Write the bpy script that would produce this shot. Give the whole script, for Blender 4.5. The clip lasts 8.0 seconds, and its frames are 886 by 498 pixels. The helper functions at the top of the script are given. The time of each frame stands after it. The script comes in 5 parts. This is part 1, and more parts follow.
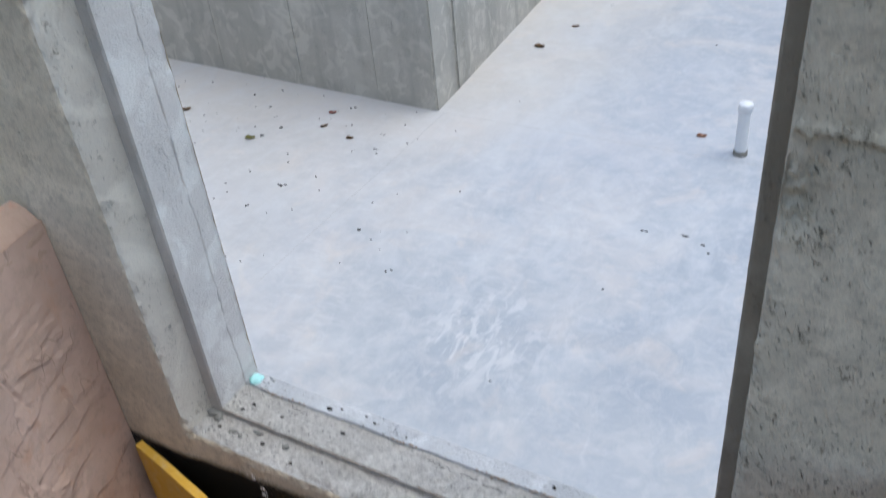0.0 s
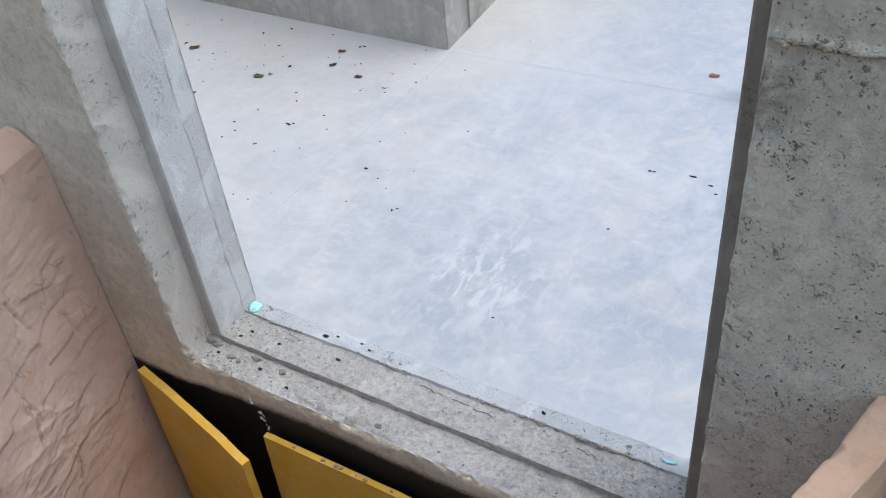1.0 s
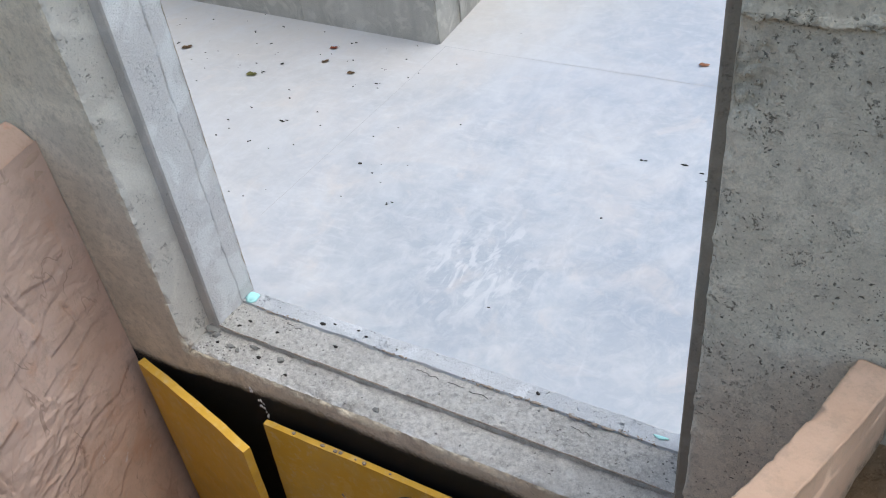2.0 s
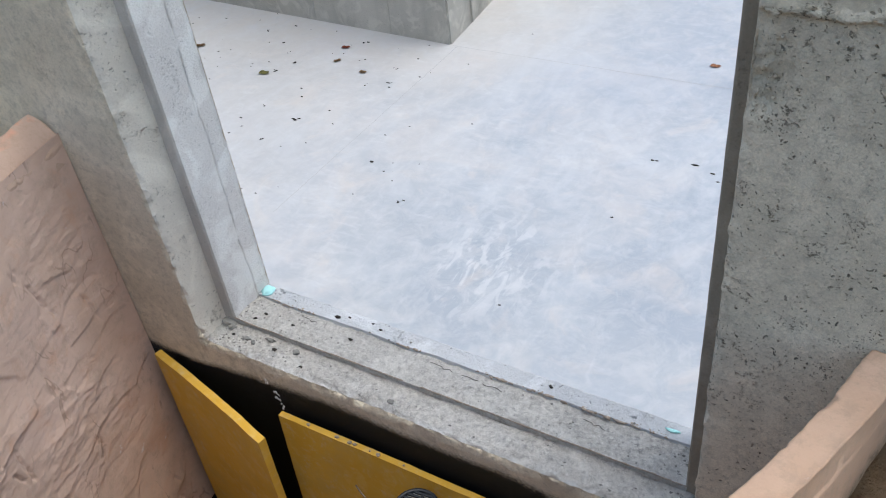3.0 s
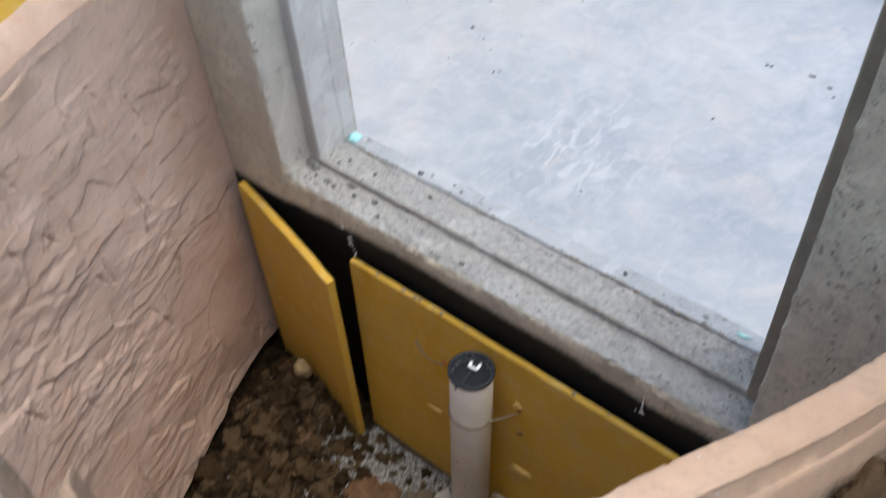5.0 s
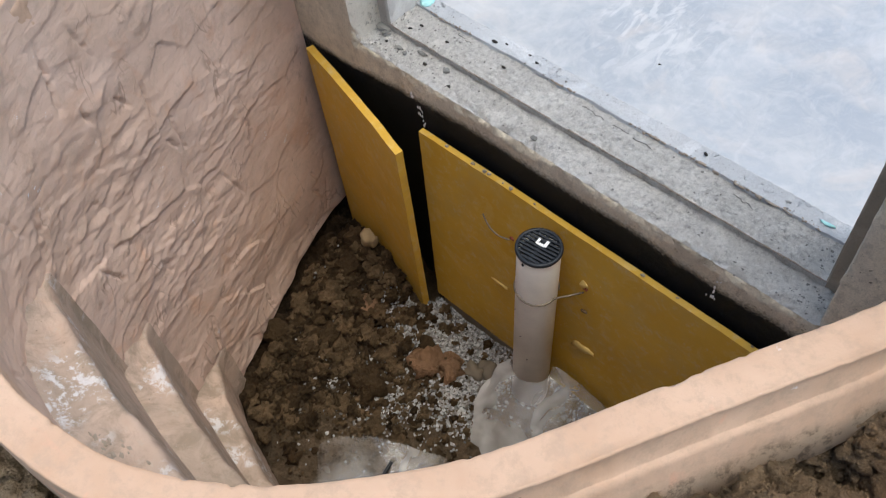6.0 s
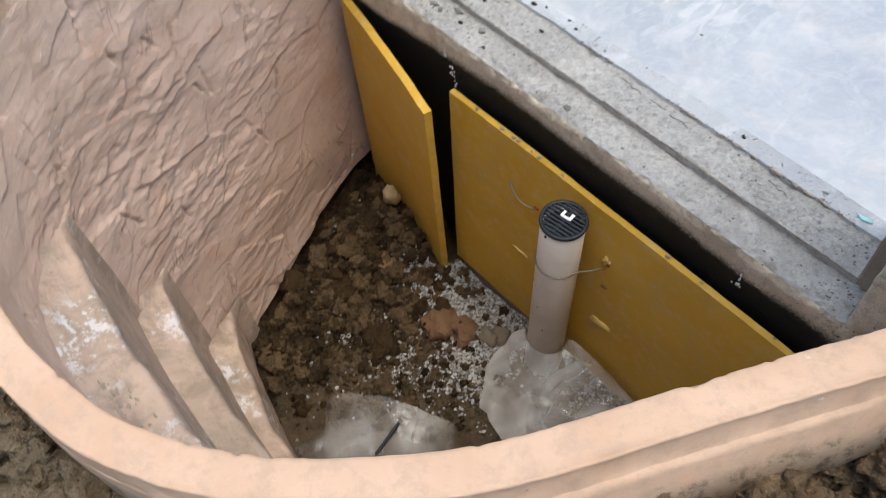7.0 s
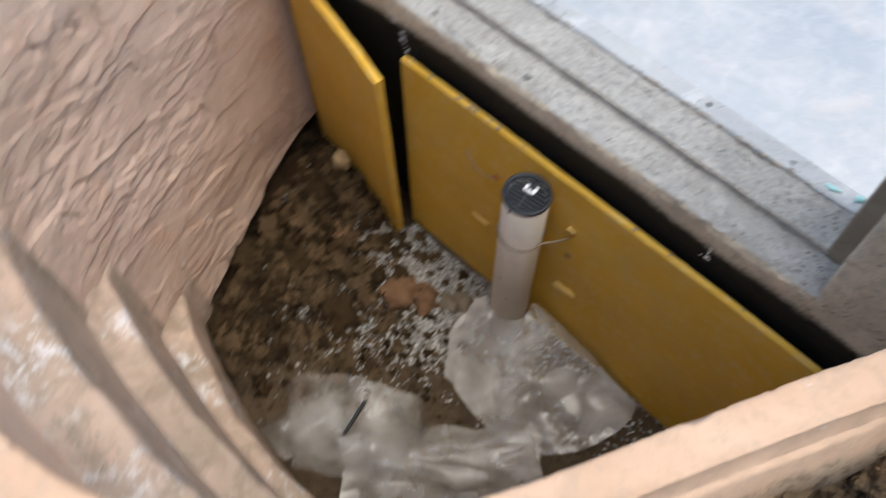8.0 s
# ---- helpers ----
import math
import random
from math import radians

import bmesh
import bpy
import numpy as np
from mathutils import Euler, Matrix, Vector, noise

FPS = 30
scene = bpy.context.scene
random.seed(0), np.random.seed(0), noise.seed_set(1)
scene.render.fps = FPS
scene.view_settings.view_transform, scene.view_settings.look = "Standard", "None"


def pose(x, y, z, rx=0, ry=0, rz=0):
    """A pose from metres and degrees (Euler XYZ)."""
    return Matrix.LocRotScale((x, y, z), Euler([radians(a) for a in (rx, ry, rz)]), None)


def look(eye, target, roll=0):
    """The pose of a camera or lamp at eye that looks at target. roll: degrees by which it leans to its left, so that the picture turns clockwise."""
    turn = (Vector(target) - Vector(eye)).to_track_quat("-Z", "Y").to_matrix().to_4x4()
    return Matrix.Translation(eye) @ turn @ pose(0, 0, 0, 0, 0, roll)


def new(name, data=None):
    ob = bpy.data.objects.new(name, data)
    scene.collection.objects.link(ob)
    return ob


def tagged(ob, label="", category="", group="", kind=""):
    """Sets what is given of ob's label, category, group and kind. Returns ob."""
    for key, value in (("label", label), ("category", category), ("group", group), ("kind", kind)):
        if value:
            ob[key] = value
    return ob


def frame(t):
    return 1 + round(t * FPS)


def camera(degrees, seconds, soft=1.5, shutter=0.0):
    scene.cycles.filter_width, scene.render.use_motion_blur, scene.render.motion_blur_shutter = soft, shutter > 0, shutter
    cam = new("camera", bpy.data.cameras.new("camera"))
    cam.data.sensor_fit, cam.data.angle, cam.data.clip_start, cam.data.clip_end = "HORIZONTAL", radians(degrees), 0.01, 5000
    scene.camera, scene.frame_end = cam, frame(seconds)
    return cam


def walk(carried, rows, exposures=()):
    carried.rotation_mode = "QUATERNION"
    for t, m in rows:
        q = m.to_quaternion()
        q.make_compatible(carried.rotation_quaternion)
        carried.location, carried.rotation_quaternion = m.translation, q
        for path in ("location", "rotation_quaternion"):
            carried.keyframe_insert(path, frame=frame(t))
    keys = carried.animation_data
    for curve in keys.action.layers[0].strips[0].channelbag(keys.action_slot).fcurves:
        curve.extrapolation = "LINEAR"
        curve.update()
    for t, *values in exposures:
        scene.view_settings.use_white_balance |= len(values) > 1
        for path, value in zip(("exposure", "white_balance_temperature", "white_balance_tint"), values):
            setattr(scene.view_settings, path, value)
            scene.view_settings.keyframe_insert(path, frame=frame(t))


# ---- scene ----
cam = camera(55.4, 8.0, soft=1.0, shutter=0.5)
PATH = [
    (0, (1.401, -0.91, 1.517), (0.505, 0.476, 0.387), -6.1),
    (0.3, (1.431, -0.911, 1.477), (0.538, 0.422, 0.283), -6.7),
    (0.5, (1.442, -0.909, 1.481), (0.548, 0.401, 0.262), -6.7),
    (1, (1.458, -0.913, 1.483), (0.559, 0.386, 0.255), -6.7),
    (2.5, (1.492, -0.969, 1.482), (0.604, 0.331, 0.248), -8.0),
    (3, (1.486, -0.981, 1.485), (0.58, 0.311, 0.257), -7.6),
    (3.5, (1.486, -0.977, 1.484), (0.547, 0.305, 0.269), -6.9),
    (4, (1.488, -0.976, 1.489), (0.546, 0.308, 0.279), -5.7),
    (4.5, (1.484, -0.979, 1.483), (0.531, 0.235, 0.211), -4.3),
    (5, (1.467, -0.994, 1.437), (0.511, 0.034, 0.012), -4.3),
    (5.2, (1.466, -1.002, 1.416), (0.509, -0.053, -0.062), -5.0),
    (6.3, (1.431, -0.972, 1.416), (0.517, -0.257, -0.213), -9.0),
    (6.5, (1.431, -0.966, 1.414), (0.52, -0.26, -0.22), -8.6),
    (7, (1.404, -0.956, 1.405), (0.513, -0.311, -0.266), -7.0),
    (7.5, (1.336, -0.927, 1.386), (0.546, -0.381, -0.369), -5.4),
    (7.7, (1.31, -0.922, 1.394), (0.566, -0.386, -0.376), -4.9),
    (7.9, (1.29, -0.912, 1.398), (0.576, -0.329, -0.374), -4.3),
    (8, (1.277, -0.892, 1.412), (0.585, -0.258, -0.354), -4.0),
]
walk(cam, [(t, look(eye, target, roll)) for t, eye, target, roll in PATH],
     exposures=[(0, 0.68, 6150, 4), (0.6, 0.76, 6200, 4), (2.5, 0.82, 6350, 4), (5, 0.83, 6400, 4), (6.5, 0.97, 6500, 4), (8, 1.1, 6550, 4)])

# ---------------------------------------------------------------- light
world = bpy.data.worlds.new("sky")
scene.world = world
world.use_nodes = True
wn = world.node_tree
sky = wn.nodes.new("ShaderNodeTexSky")
sky.sky_type, sky.sun_disc = "NISHITA", False
sky.sun_elevation, sky.sun_rotation = radians(75), radians(60)
sky.air_density, sky.dust_density, sky.ozone_density = 1.0, 3.0, 1.3
wn.links.new(sky.outputs[0], wn.nodes["Background"].inputs[0])
wn.nodes["Background"].inputs[1].default_value = 0.15
sun = new("sun", bpy.data.lights.new("sun", "SUN"))
sun.data.energy, sun.data.angle, sun.data.color = 0.65, radians(44), (1.0, 0.96, 0.89)
sun.matrix_world = look((1.79, 1.04, 7.73), (0, 0, 0))


# ---------------------------------------------------------------- materials
class Nodes:
    """Short hand for a node material."""

    def __init__(self, name):
        self.mat = bpy.data.materials.new(name)
        self.mat.use_nodes = True
        self.tree = self.mat.node_tree
        self.bsdf = self.tree.nodes["Principled BSDF"]
        self.coord = self.tree.nodes.new("ShaderNodeTexCoord").outputs["Object"]

    def put(self, socket, value):
        if isinstance(value, bpy.types.NodeSocket):
            self.tree.links.new(value, socket)
        elif isinstance(value, tuple) and len(value) == 3 and socket.type == "RGBA":
            socket.default_value = (*value, 1)
        else:
            socket.default_value = value

    def add(self, kind, **inputs):
        n = self.tree.nodes.new(kind)
        for key, value in inputs.items():
            self.put(n.inputs[key.replace("_", " ")], value)
        return n

    def scaled(self, s, rot=(0, 0, 0)):
        m = self.add("ShaderNodeMapping", Vector=self.coord, Scale=s if isinstance(s, tuple) else (s, s, s), Rotation=rot)
        return m.outputs[0]

    def noise(self, scale, detail=4.0, rough=0.55, distort=0.0, vector=None):
        n = self.add("ShaderNodeTexNoise", Scale=scale, Detail=detail, Roughness=rough, Distortion=distort, Vector=vector or self.coord)
        return n.outputs["Fac"]

    def cells(self, scale, feature="F1", vector=None, rand=1.0):
        n = self.tree.nodes.new("ShaderNodeTexVoronoi")
        n.feature = feature
        self.put(n.inputs["Scale"], scale)
        self.put(n.inputs["Randomness"], rand)
        self.put(n.inputs["Vector"], vector or self.coord)
        return n.outputs["Distance"]

    def ramp(self, fac, lo, hi, a=0.0, b=1.0):
        n = self.tree.nodes.new("ShaderNodeMapRange")
        n.clamp = True
        for i, v in enumerate((fac, lo, hi, a, b)):
            self.put(n.inputs[i], v)
        return n.outputs[0]

    def mix(self, fac, a, b, kind="MIX"):
        n = self.tree.nodes.new("ShaderNodeMix")
        n.data_type, n.blend_type = "RGBA", kind
        self.put(n.inputs[0], fac)
        self.put(n.inputs[6], a)
        self.put(n.inputs[7], b)
        return n.outputs[2]

    def math(self, op, a, b=0.0):
        n = self.tree.nodes.new("ShaderNodeMath")
        n.operation = op
        self.put(n.inputs[0], a)
        self.put(n.inputs[1], b)
        return n.outputs[0]

    def axis(self, name):
        return self.add("ShaderNodeSeparateXYZ", Vector=self.coord).outputs[name]

    def bump(self, height, strength, dist, below=None):
        n = self.add("ShaderNodeBump", Height=height, Strength=strength, Distance=dist)
        if below:
            self.put(n.inputs["Normal"], below)
        return n.outputs[0]

    def done(self, color, rough=0.8, normal=None, metal=0.0, spec=0.4):
        self.put(self.bsdf.inputs["Base Color"], color)
        self.put(self.bsdf.inputs["Roughness"], rough)
        self.put(self.bsdf.inputs["Metallic"], metal)
        self.put(self.bsdf.inputs["Specular IOR Level"], spec)
        if normal:
            self.put(self.bsdf.inputs["Normal"], normal)
        return self.mat


def concrete(name, base, warm, pits=1.0, grime=0.0, coated=False, lines=False):
    """Cast concrete: clouds, patches of slurry, air holes, fine grain; coated: black waterproofing below the sill."""
    n = Nodes(name)
    cloud = n.noise(2.3, 5, 0.6, 0.6)
    fine = n.noise(230, 6, 0.75)
    patch = n.ramp(n.noise(6.5, 3, 0.5, 1.2), 0.5, 0.6)
    c = n.mix(n.ramp(cloud, 0.35, 0.68), base, warm)
    c = n.mix(n.math("MULTIPLY", patch, 0.45), c, tuple(min(1, v * 1.28) for v in warm))
    c = n.mix(n.ramp(fine, 0.35, 0.7, 0.0, 0.5 if pits > 0.6 or grime else 0.28), c, tuple(v * 0.62 for v in base))
    where = n.ramp(n.noise(9, 2), 0.37, 0.47)
    warped = n.add("ShaderNodeVectorMath", Vector=n.coord)
    n.put(warped.inputs[1], n.add("ShaderNodeTexNoise", Vector=n.coord, Scale=60.0, Detail=3.0).outputs["Color"])
    warped.operation = "MULTIPLY_ADD"
    n.put(warped.inputs[0], n.add("ShaderNodeTexNoise", Vector=n.coord, Scale=60.0, Detail=3.0).outputs["Color"])
    warped.inputs[1].default_value = (0.026, 0.026, 0.026)
    n.tree.links.remove(warped.inputs[1].links[0])
    n.put(warped.inputs[2], n.coord)
    wv = warped.outputs[0]
    hole = n.math("MULTIPLY", n.ramp(n.cells(52, vector=wv), 0.08, 0.145, 1, 0), n.math("MULTIPLY", where, pits))
    big = n.math("MULTIPLY", n.ramp(n.noise(105, 5, 0.8), 0.56, 0.62), n.ramp(n.noise(13, 3, 0.6), 0.555, 0.61, 0, pits * 0.9))
    tiny = n.math("MULTIPLY", n.ramp(n.cells(130, vector=wv), 0.12, 0.2, 1, 0), n.ramp(n.noise(14, 2), 0.38, 0.5, 0, min(1, pits * 0.8)))
    holes = n.math("MAXIMUM", n.math("MAXIMUM", hole, big), tiny)
    holes = n.math("MULTIPLY", holes, n.ramp(patch, 0, 1, 1.0, 0.25))
    if coated:
        holes = n.math("MULTIPLY", holes, n.ramp(n.axis("X"), 0.7, 1.2, 0.22, 1.0))
    if grime:
        holes = n.math("MULTIPLY", n.ramp(n.noise(75, 5, 0.8), 0.6, 0.66), n.ramp(n.noise(13, 3), 0.45, 0.6, 0, 0.8))
    c = n.mix(n.math("MULTIPLY", holes, 0.95), c, tuple(v * 0.13 for v in base))
    if coated:
        c = n.mix(n.ramp(n.noise(24, 8, 0.8), 0.5, 0.6, 0, 0.3), c, tuple(v * 0.6 for v in base))
        c = n.mix(n.ramp(n.noise(30, 8, 0.8), 0.58, 0.66, 0, 0.35), c, tuple(min(1, v * 1.1) for v in warm))
        c = n.mix(n.ramp(n.noise(3.1, 5, 0.65, 0.5), 0.5, 0.66, 0, 0.22), c, (0.52, 0.45, 0.34))
        c = n.mix(n.ramp(n.noise(42, 7, 0.8), 0.5, 0.6, 0, 0.38), c, tuple(v * 0.5 for v in base))
    if lines:
        streak = n.noise(1, 3, 0.6, 0.0, n.scaled((3.2, 3.2, 0.3)))
        c = n.mix(n.ramp(streak, 0.48, 0.66, 0, 0.4), c, tuple(v * 0.55 for v in base))
    if grime:
        g = n.math("MULTIPLY", n.ramp(n.noise(60, 10, 0.9), 0.5, 0.58, 0, grime), n.ramp(n.noise(9, 3, 0.6, 0.8), 0.4, 0.62, 0.3, 1.0))
        c = n.mix(g, c, tuple(v * 0.36 for v in base))
        w = n.ramp(n.noise(240, 5, 0.85), 0.55, 0.62, 0, 0.35)
        c = n.mix(w, c, (0.72, 0.7, 0.66))
        grit = n.math("MULTIPLY", n.ramp(n.noise(170, 4, 0.8), 0.56, 0.62), n.ramp(n.noise(20, 4, 0.7), 0.42, 0.6))
        c = n.mix(n.math("MULTIPLY", grit, 0.4), c, tuple(v * 0.4 for v in base))
        # painted relief: dark hollows and pale crests where soft light shows no bumps
        relief_tone = n.noise(62, 9, 0.84)
        c = n.mix(n.ramp(relief_tone, 0.4, 0.49, 0.55, 0.0), c, tuple(v * 0.45 for v in base))
        c = n.mix(n.ramp(relief_tone, 0.56, 0.62, 0.0, 0.55), c, (0.78, 0.765, 0.72))
        c = n.mix(n.ramp(n.noise(170, 6, 0.85), 0.54, 0.6, 0.0, 0.6), c, (0.8, 0.785, 0.745))
        raw = n.ramp(n.math("ADD", n.axis("Y"), n.math("MULTIPLY", n.noise(38, 6, 0.75), 0.06)), 0.036, 0.05, 1, 0)
        c = n.mix(n.math("MULTIPLY", raw, 0.6), c, (0.7, 0.69, 0.66))
    rough = 0.88
    h = n.math("ADD", n.math("MULTIPLY", fine, 0.5), n.math("MULTIPLY", n.noise(75, 6, 0.7), 0.9))
    h = n.math("SUBTRACT", h, n.math("MULTIPLY", holes, 1.4))
    h = n.math("ADD", h, n.math("MULTIPLY", patch, 0.08))
    if grime:
        h = n.math("ADD", h, n.math("MULTIPLY", n.noise(38, 9, 0.82), 2.2))
    if coated:
        z = n.axis("Z")
        edge = n.math("ADD", z, n.math("MULTIPLY", n.math("SUBTRACT", n.noise(5, 4, 0.6), 0.5), 0.05))
        edge = n.math("ADD", edge, n.math("MULTIPLY", n.math("SUBTRACT", n.noise(160, 2), 0.5), 0.035))
        edge = n.math("SUBTRACT", edge, n.ramp(n.axis("X"), -0.1, 0.3, 0, 0.04))
        spray = n.math("MULTIPLY", n.ramp(edge, -0.113, -0.088, 1, 0), n.ramp(n.axis("Y"), 0.05, 0.1, 1, 0))
        speck = n.math("MULTIPLY", n.ramp(n.cells(55), 0.035, 0.06, 1, 0), n.ramp(n.noise(7, 2), 0.62, 0.7))
        tar = n.mix(n.math("MULTIPLY", speck, 0.8), (0.007, 0.0085, 0.0105), (0.4, 0.39, 0.37))
        tar = n.mix(n.ramp(n.noise(210, 4, 0.8), 0.6, 0.68, 0, 0.25), tar, (0.2, 0.19, 0.18))
        c = n.mix(spray, c, tar)
        rough = n.ramp(spray, 0, 1, 0.88, 0.42)
    return n.done(c, rough, n.bump(h, 1.0, 0.006), spec=0.25)


GREY, WARM = (0.66, 0.58, 0.44), (0.75, 0.665, 0.515)
M_WALL = concrete("formed_concrete", GREY, WARM, 1.0, coated=True)
M_JAMB = concrete("trowelled_jamb_concrete", (0.68, 0.63, 0.535), (0.79, 0.74, 0.635), 0.45)
M_INNER = concrete("pale_inner_jamb_concrete", (0.71, 0.68, 0.635), (0.81, 0.785, 0.74), 0.25)
M_LIPTOP = concrete("smooth_inner_lip", (0.48, 0.495, 0.505), (0.62, 0.63, 0.635), 0.5)
# jamb concrete again, darkened to carry the shade of the rebate
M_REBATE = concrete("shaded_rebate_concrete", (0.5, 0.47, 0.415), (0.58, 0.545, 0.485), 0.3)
M_SILL = concrete("dirty_sill_concrete", (0.6, 0.575, 0.525), (0.72, 0.695, 0.64), 0.1, grime=0.75)
M_PIER = concrete("formed_inner_concrete", (0.46, 0.44, 0.385), (0.58, 0.555, 0.49), 0.3, lines=True)
# darker and browner than the wall, for the east stop face
M_STOP = concrete("smooth_brown_stop", (0.3, 0.255, 0.195), (0.36, 0.31, 0.24), 0.2)


def floor_material():
    n = Nodes("trowelled_floor_slab")
    cloud = n.noise(0.9, 5, 0.6, 0.8)
    c = n.mix(n.ramp(cloud, 0.35, 0.66), (0.32, 0.355, 0.405), (0.4, 0.425, 0.46))
    # pale warm dust along the inner wall
    y = n.axis("Y")
    near = n.ramp(n.math("ADD", y, n.math("MULTIPLY", n.noise(1.6, 4), 1.1)), 3.5, 4.3)
    x = n.axis("X")
    left = n.ramp(n.math("ADD", x, n.math("MULTIPLY", n.noise(1.2, 3), 1.2)), 0.2, -1.6)
    c = n.mix(n.math("MULTIPLY", n.math("MULTIPLY", near, left), 0.8), c, (0.66, 0.6, 0.51))
    c = n.mix(n.math("MULTIPLY", left, 0.6), c, (0.56, 0.53, 0.49))
    c = n.mix(n.ramp(n.noise(1.3, 5, 0.62, 1.0), 0.5, 0.66, 0, 0.5), c, (0.56, 0.525, 0.5))
    c = n.mix(n.ramp(n.noise(3.1, 4, 0.6, 1.2), 0.58, 0.7, 0, 0.35), c, (0.62, 0.55, 0.49))
    c = n.mix(n.ramp(n.noise(8, 7, 0.72, 0.8), 0.44, 0.62, 0, 0.28), c, (0.6, 0.585, 0.57))
    c = n.mix(n.ramp(n.noise(5, 6, 0.7, 1.5), 0.54, 0.68, 0, 0.22), c, (0.38, 0.39, 0.42))
    # chalky scuffs
    for s, rot, lo, amount in ((4.0, 0.7, 0.5, 0.26), (9.0, -0.5, 0.55, 0.26), (1.7, 0.2, 0.48, 0.3)):
        v = n.scaled((s, s * 0.65, s), (0, 0, rot))
        f = n.ramp(n.noise(1.0, 5, 0.62, 1.6, v), lo, lo + 0.2, 0, amount)
        c = n.mix(f, c, (0.6, 0.615, 0.63))
    v = n.scaled((17, 7, 8), (0, 0, radians(28)))
    spot = n.add("ShaderNodeVectorMath", Vector=n.coord)
    spot.operation = "DISTANCE"
    spot.inputs[1].default_value = (-0.12, 1.68, -1.043)
    ring = n.ramp(n.math("ADD", spot.outputs["Value"], n.math("MULTIPLY", n.noise(4, 3), 0.5)), 0.75, 0.35)
    c = n.mix(n.math("MULTIPLY", n.math("MULTIPLY", n.ramp(n.noise(1, 3, 0.5, 1.0, v), 0.5, 0.6), ring), 0.42), c, (0.68, 0.68, 0.675))
    for rot, gate in ((0.5, 1.3), (-0.9, 1.9)):
        v = n.scaled((7, 20, 7), (0, 0, rot))
        f = n.math("MULTIPLY", n.ramp(n.noise(1, 3, 0.5, 0.6, v), 0.54, 0.68), n.ramp(n.noise(gate, 2, 0.5), 0.5, 0.64, 0, 0.2))
        c = n.mix(f, c, (0.66, 0.665, 0.67))
    fine = n.noise(60, 5, 0.7)
    c = n.mix(n.ramp(fine, 0.35, 0.8, 0, 0.16), c, (0.45, 0.45, 0.46))
    c = n.mix(n.ramp(n.noise(0.5, 3), 0.42, 0.7, 0, 0.3), c, (0.4, 0.435, 0.51))
    dots = n.math("MULTIPLY", n.ramp(n.cells(11), 0.012, 0.03, 1, 0), n.ramp(n.noise(3), 0.5, 0.6))
    c = n.mix(n.math("MULTIPLY", dots, 0.5), c, (0.25, 0.24, 0.22))
    return n.done(c, n.ramp(cloud, 0.3, 0.7, 0.42, 0.62), n.bump(n.noise(14, 5), 0.18, 0.006), spec=0.35)


M_FLOOR = floor_material()


def well_material(name, dusty):
    n = Nodes(name)
    big = n.noise(4, 5, 0.6, 0.7)
    c = n.mix(n.ramp(big, 0.3, 0.7), (0.56, 0.395, 0.3), (0.68, 0.5, 0.4))
    c = n.mix(n.ramp(n.noise(7, 4, 0.6, 1.0), 0.56, 0.72, 0, 0.6), c, (0.6, 0.36, 0.24))
    c = n.mix(n.ramp(n.noise(19, 8, 0.78), 0.5, 0.66, 0, 0.5), c, (0.42, 0.315, 0.245))
    if dusty:
        c = n.mix(n.ramp(n.noise(6, 4, 0.6), 0.35, 0.6, 0.4, 0.9), c, (0.37, 0.285, 0.22))
        c = n.mix(n.ramp(n.noise(13, 6, 0.72, 0.8), 0.46, 0.6, 0, 0.75), c, (0.27, 0.21, 0.155))
        c = n.mix(n.ramp(n.noise(30, 5, 0.7), 0.57, 0.66, 0, 0.5), c, (0.46, 0.39, 0.32))
        smear = n.math("MULTIPLY", n.ramp(n.noise(32, 7, 0.75), 0.5, 0.57), n.math("MAXIMUM", n.ramp(n.noise(5, 3), 0.62, 0.67), n.math("MULTIPLY", n.ramp(n.axis("Z"), 1.03, 1.08), n.ramp(n.noise(6, 3), 0.46, 0.56))))
        c = n.mix(n.math("MULTIPLY", smear, 0.7), c, (0.72, 0.72, 0.74))
        pit = n.math("MULTIPLY", n.ramp(n.cells(60), 0.07, 0.12, 1, 0), n.ramp(n.noise(7, 2), 0.5, 0.58))
        c = n.mix(n.math("MULTIPLY", pit, 0.7), c, (0.16, 0.12, 0.085))
    wisp = 0.0 if dusty else n.math("MULTIPLY", n.ramp(n.math("ABSOLUTE", n.math("SUBTRACT", n.noise(7, 3, 0.5, 0.8, n.scaled((1.5, 1.5, 0.8))), 0.5)), 0.006, 0.02, 1, 0), n.ramp(n.noise(8, 2), 0.52, 0.62))
    c = n.mix(n.math("MULTIPLY", wisp, 0.45), c, (0.24, 0.15, 0.11))
    splash = n.math("MULTIPLY", n.ramp(n.noise(26, 5, 0.7), 0.66, 0.69), n.ramp(n.noise(3.0, 2), 0.54, 0.62))
    c = n.mix(n.math("MULTIPLY", splash, 0.85), c, (0.75, 0.76, 0.78))
    strata = n.noise(1, 6, 0.62, 0.8, n.scaled((22, 22, 42), (0.1, -0.14, 0.0)))
    h = n.math("ADD", n.math("MULTIPLY", strata, 1.0), n.math("MULTIPLY", n.noise(45, 5, 0.6), 0.7 if dusty else 0.35))
    return n.done(c, 0.6, n.bump(h, 0.5, 0.006), spec=0.3)


M_WELL = well_material("moulded_stone_plastic", False)
M_STEP = well_material("dusty_moulded_plastic", True)


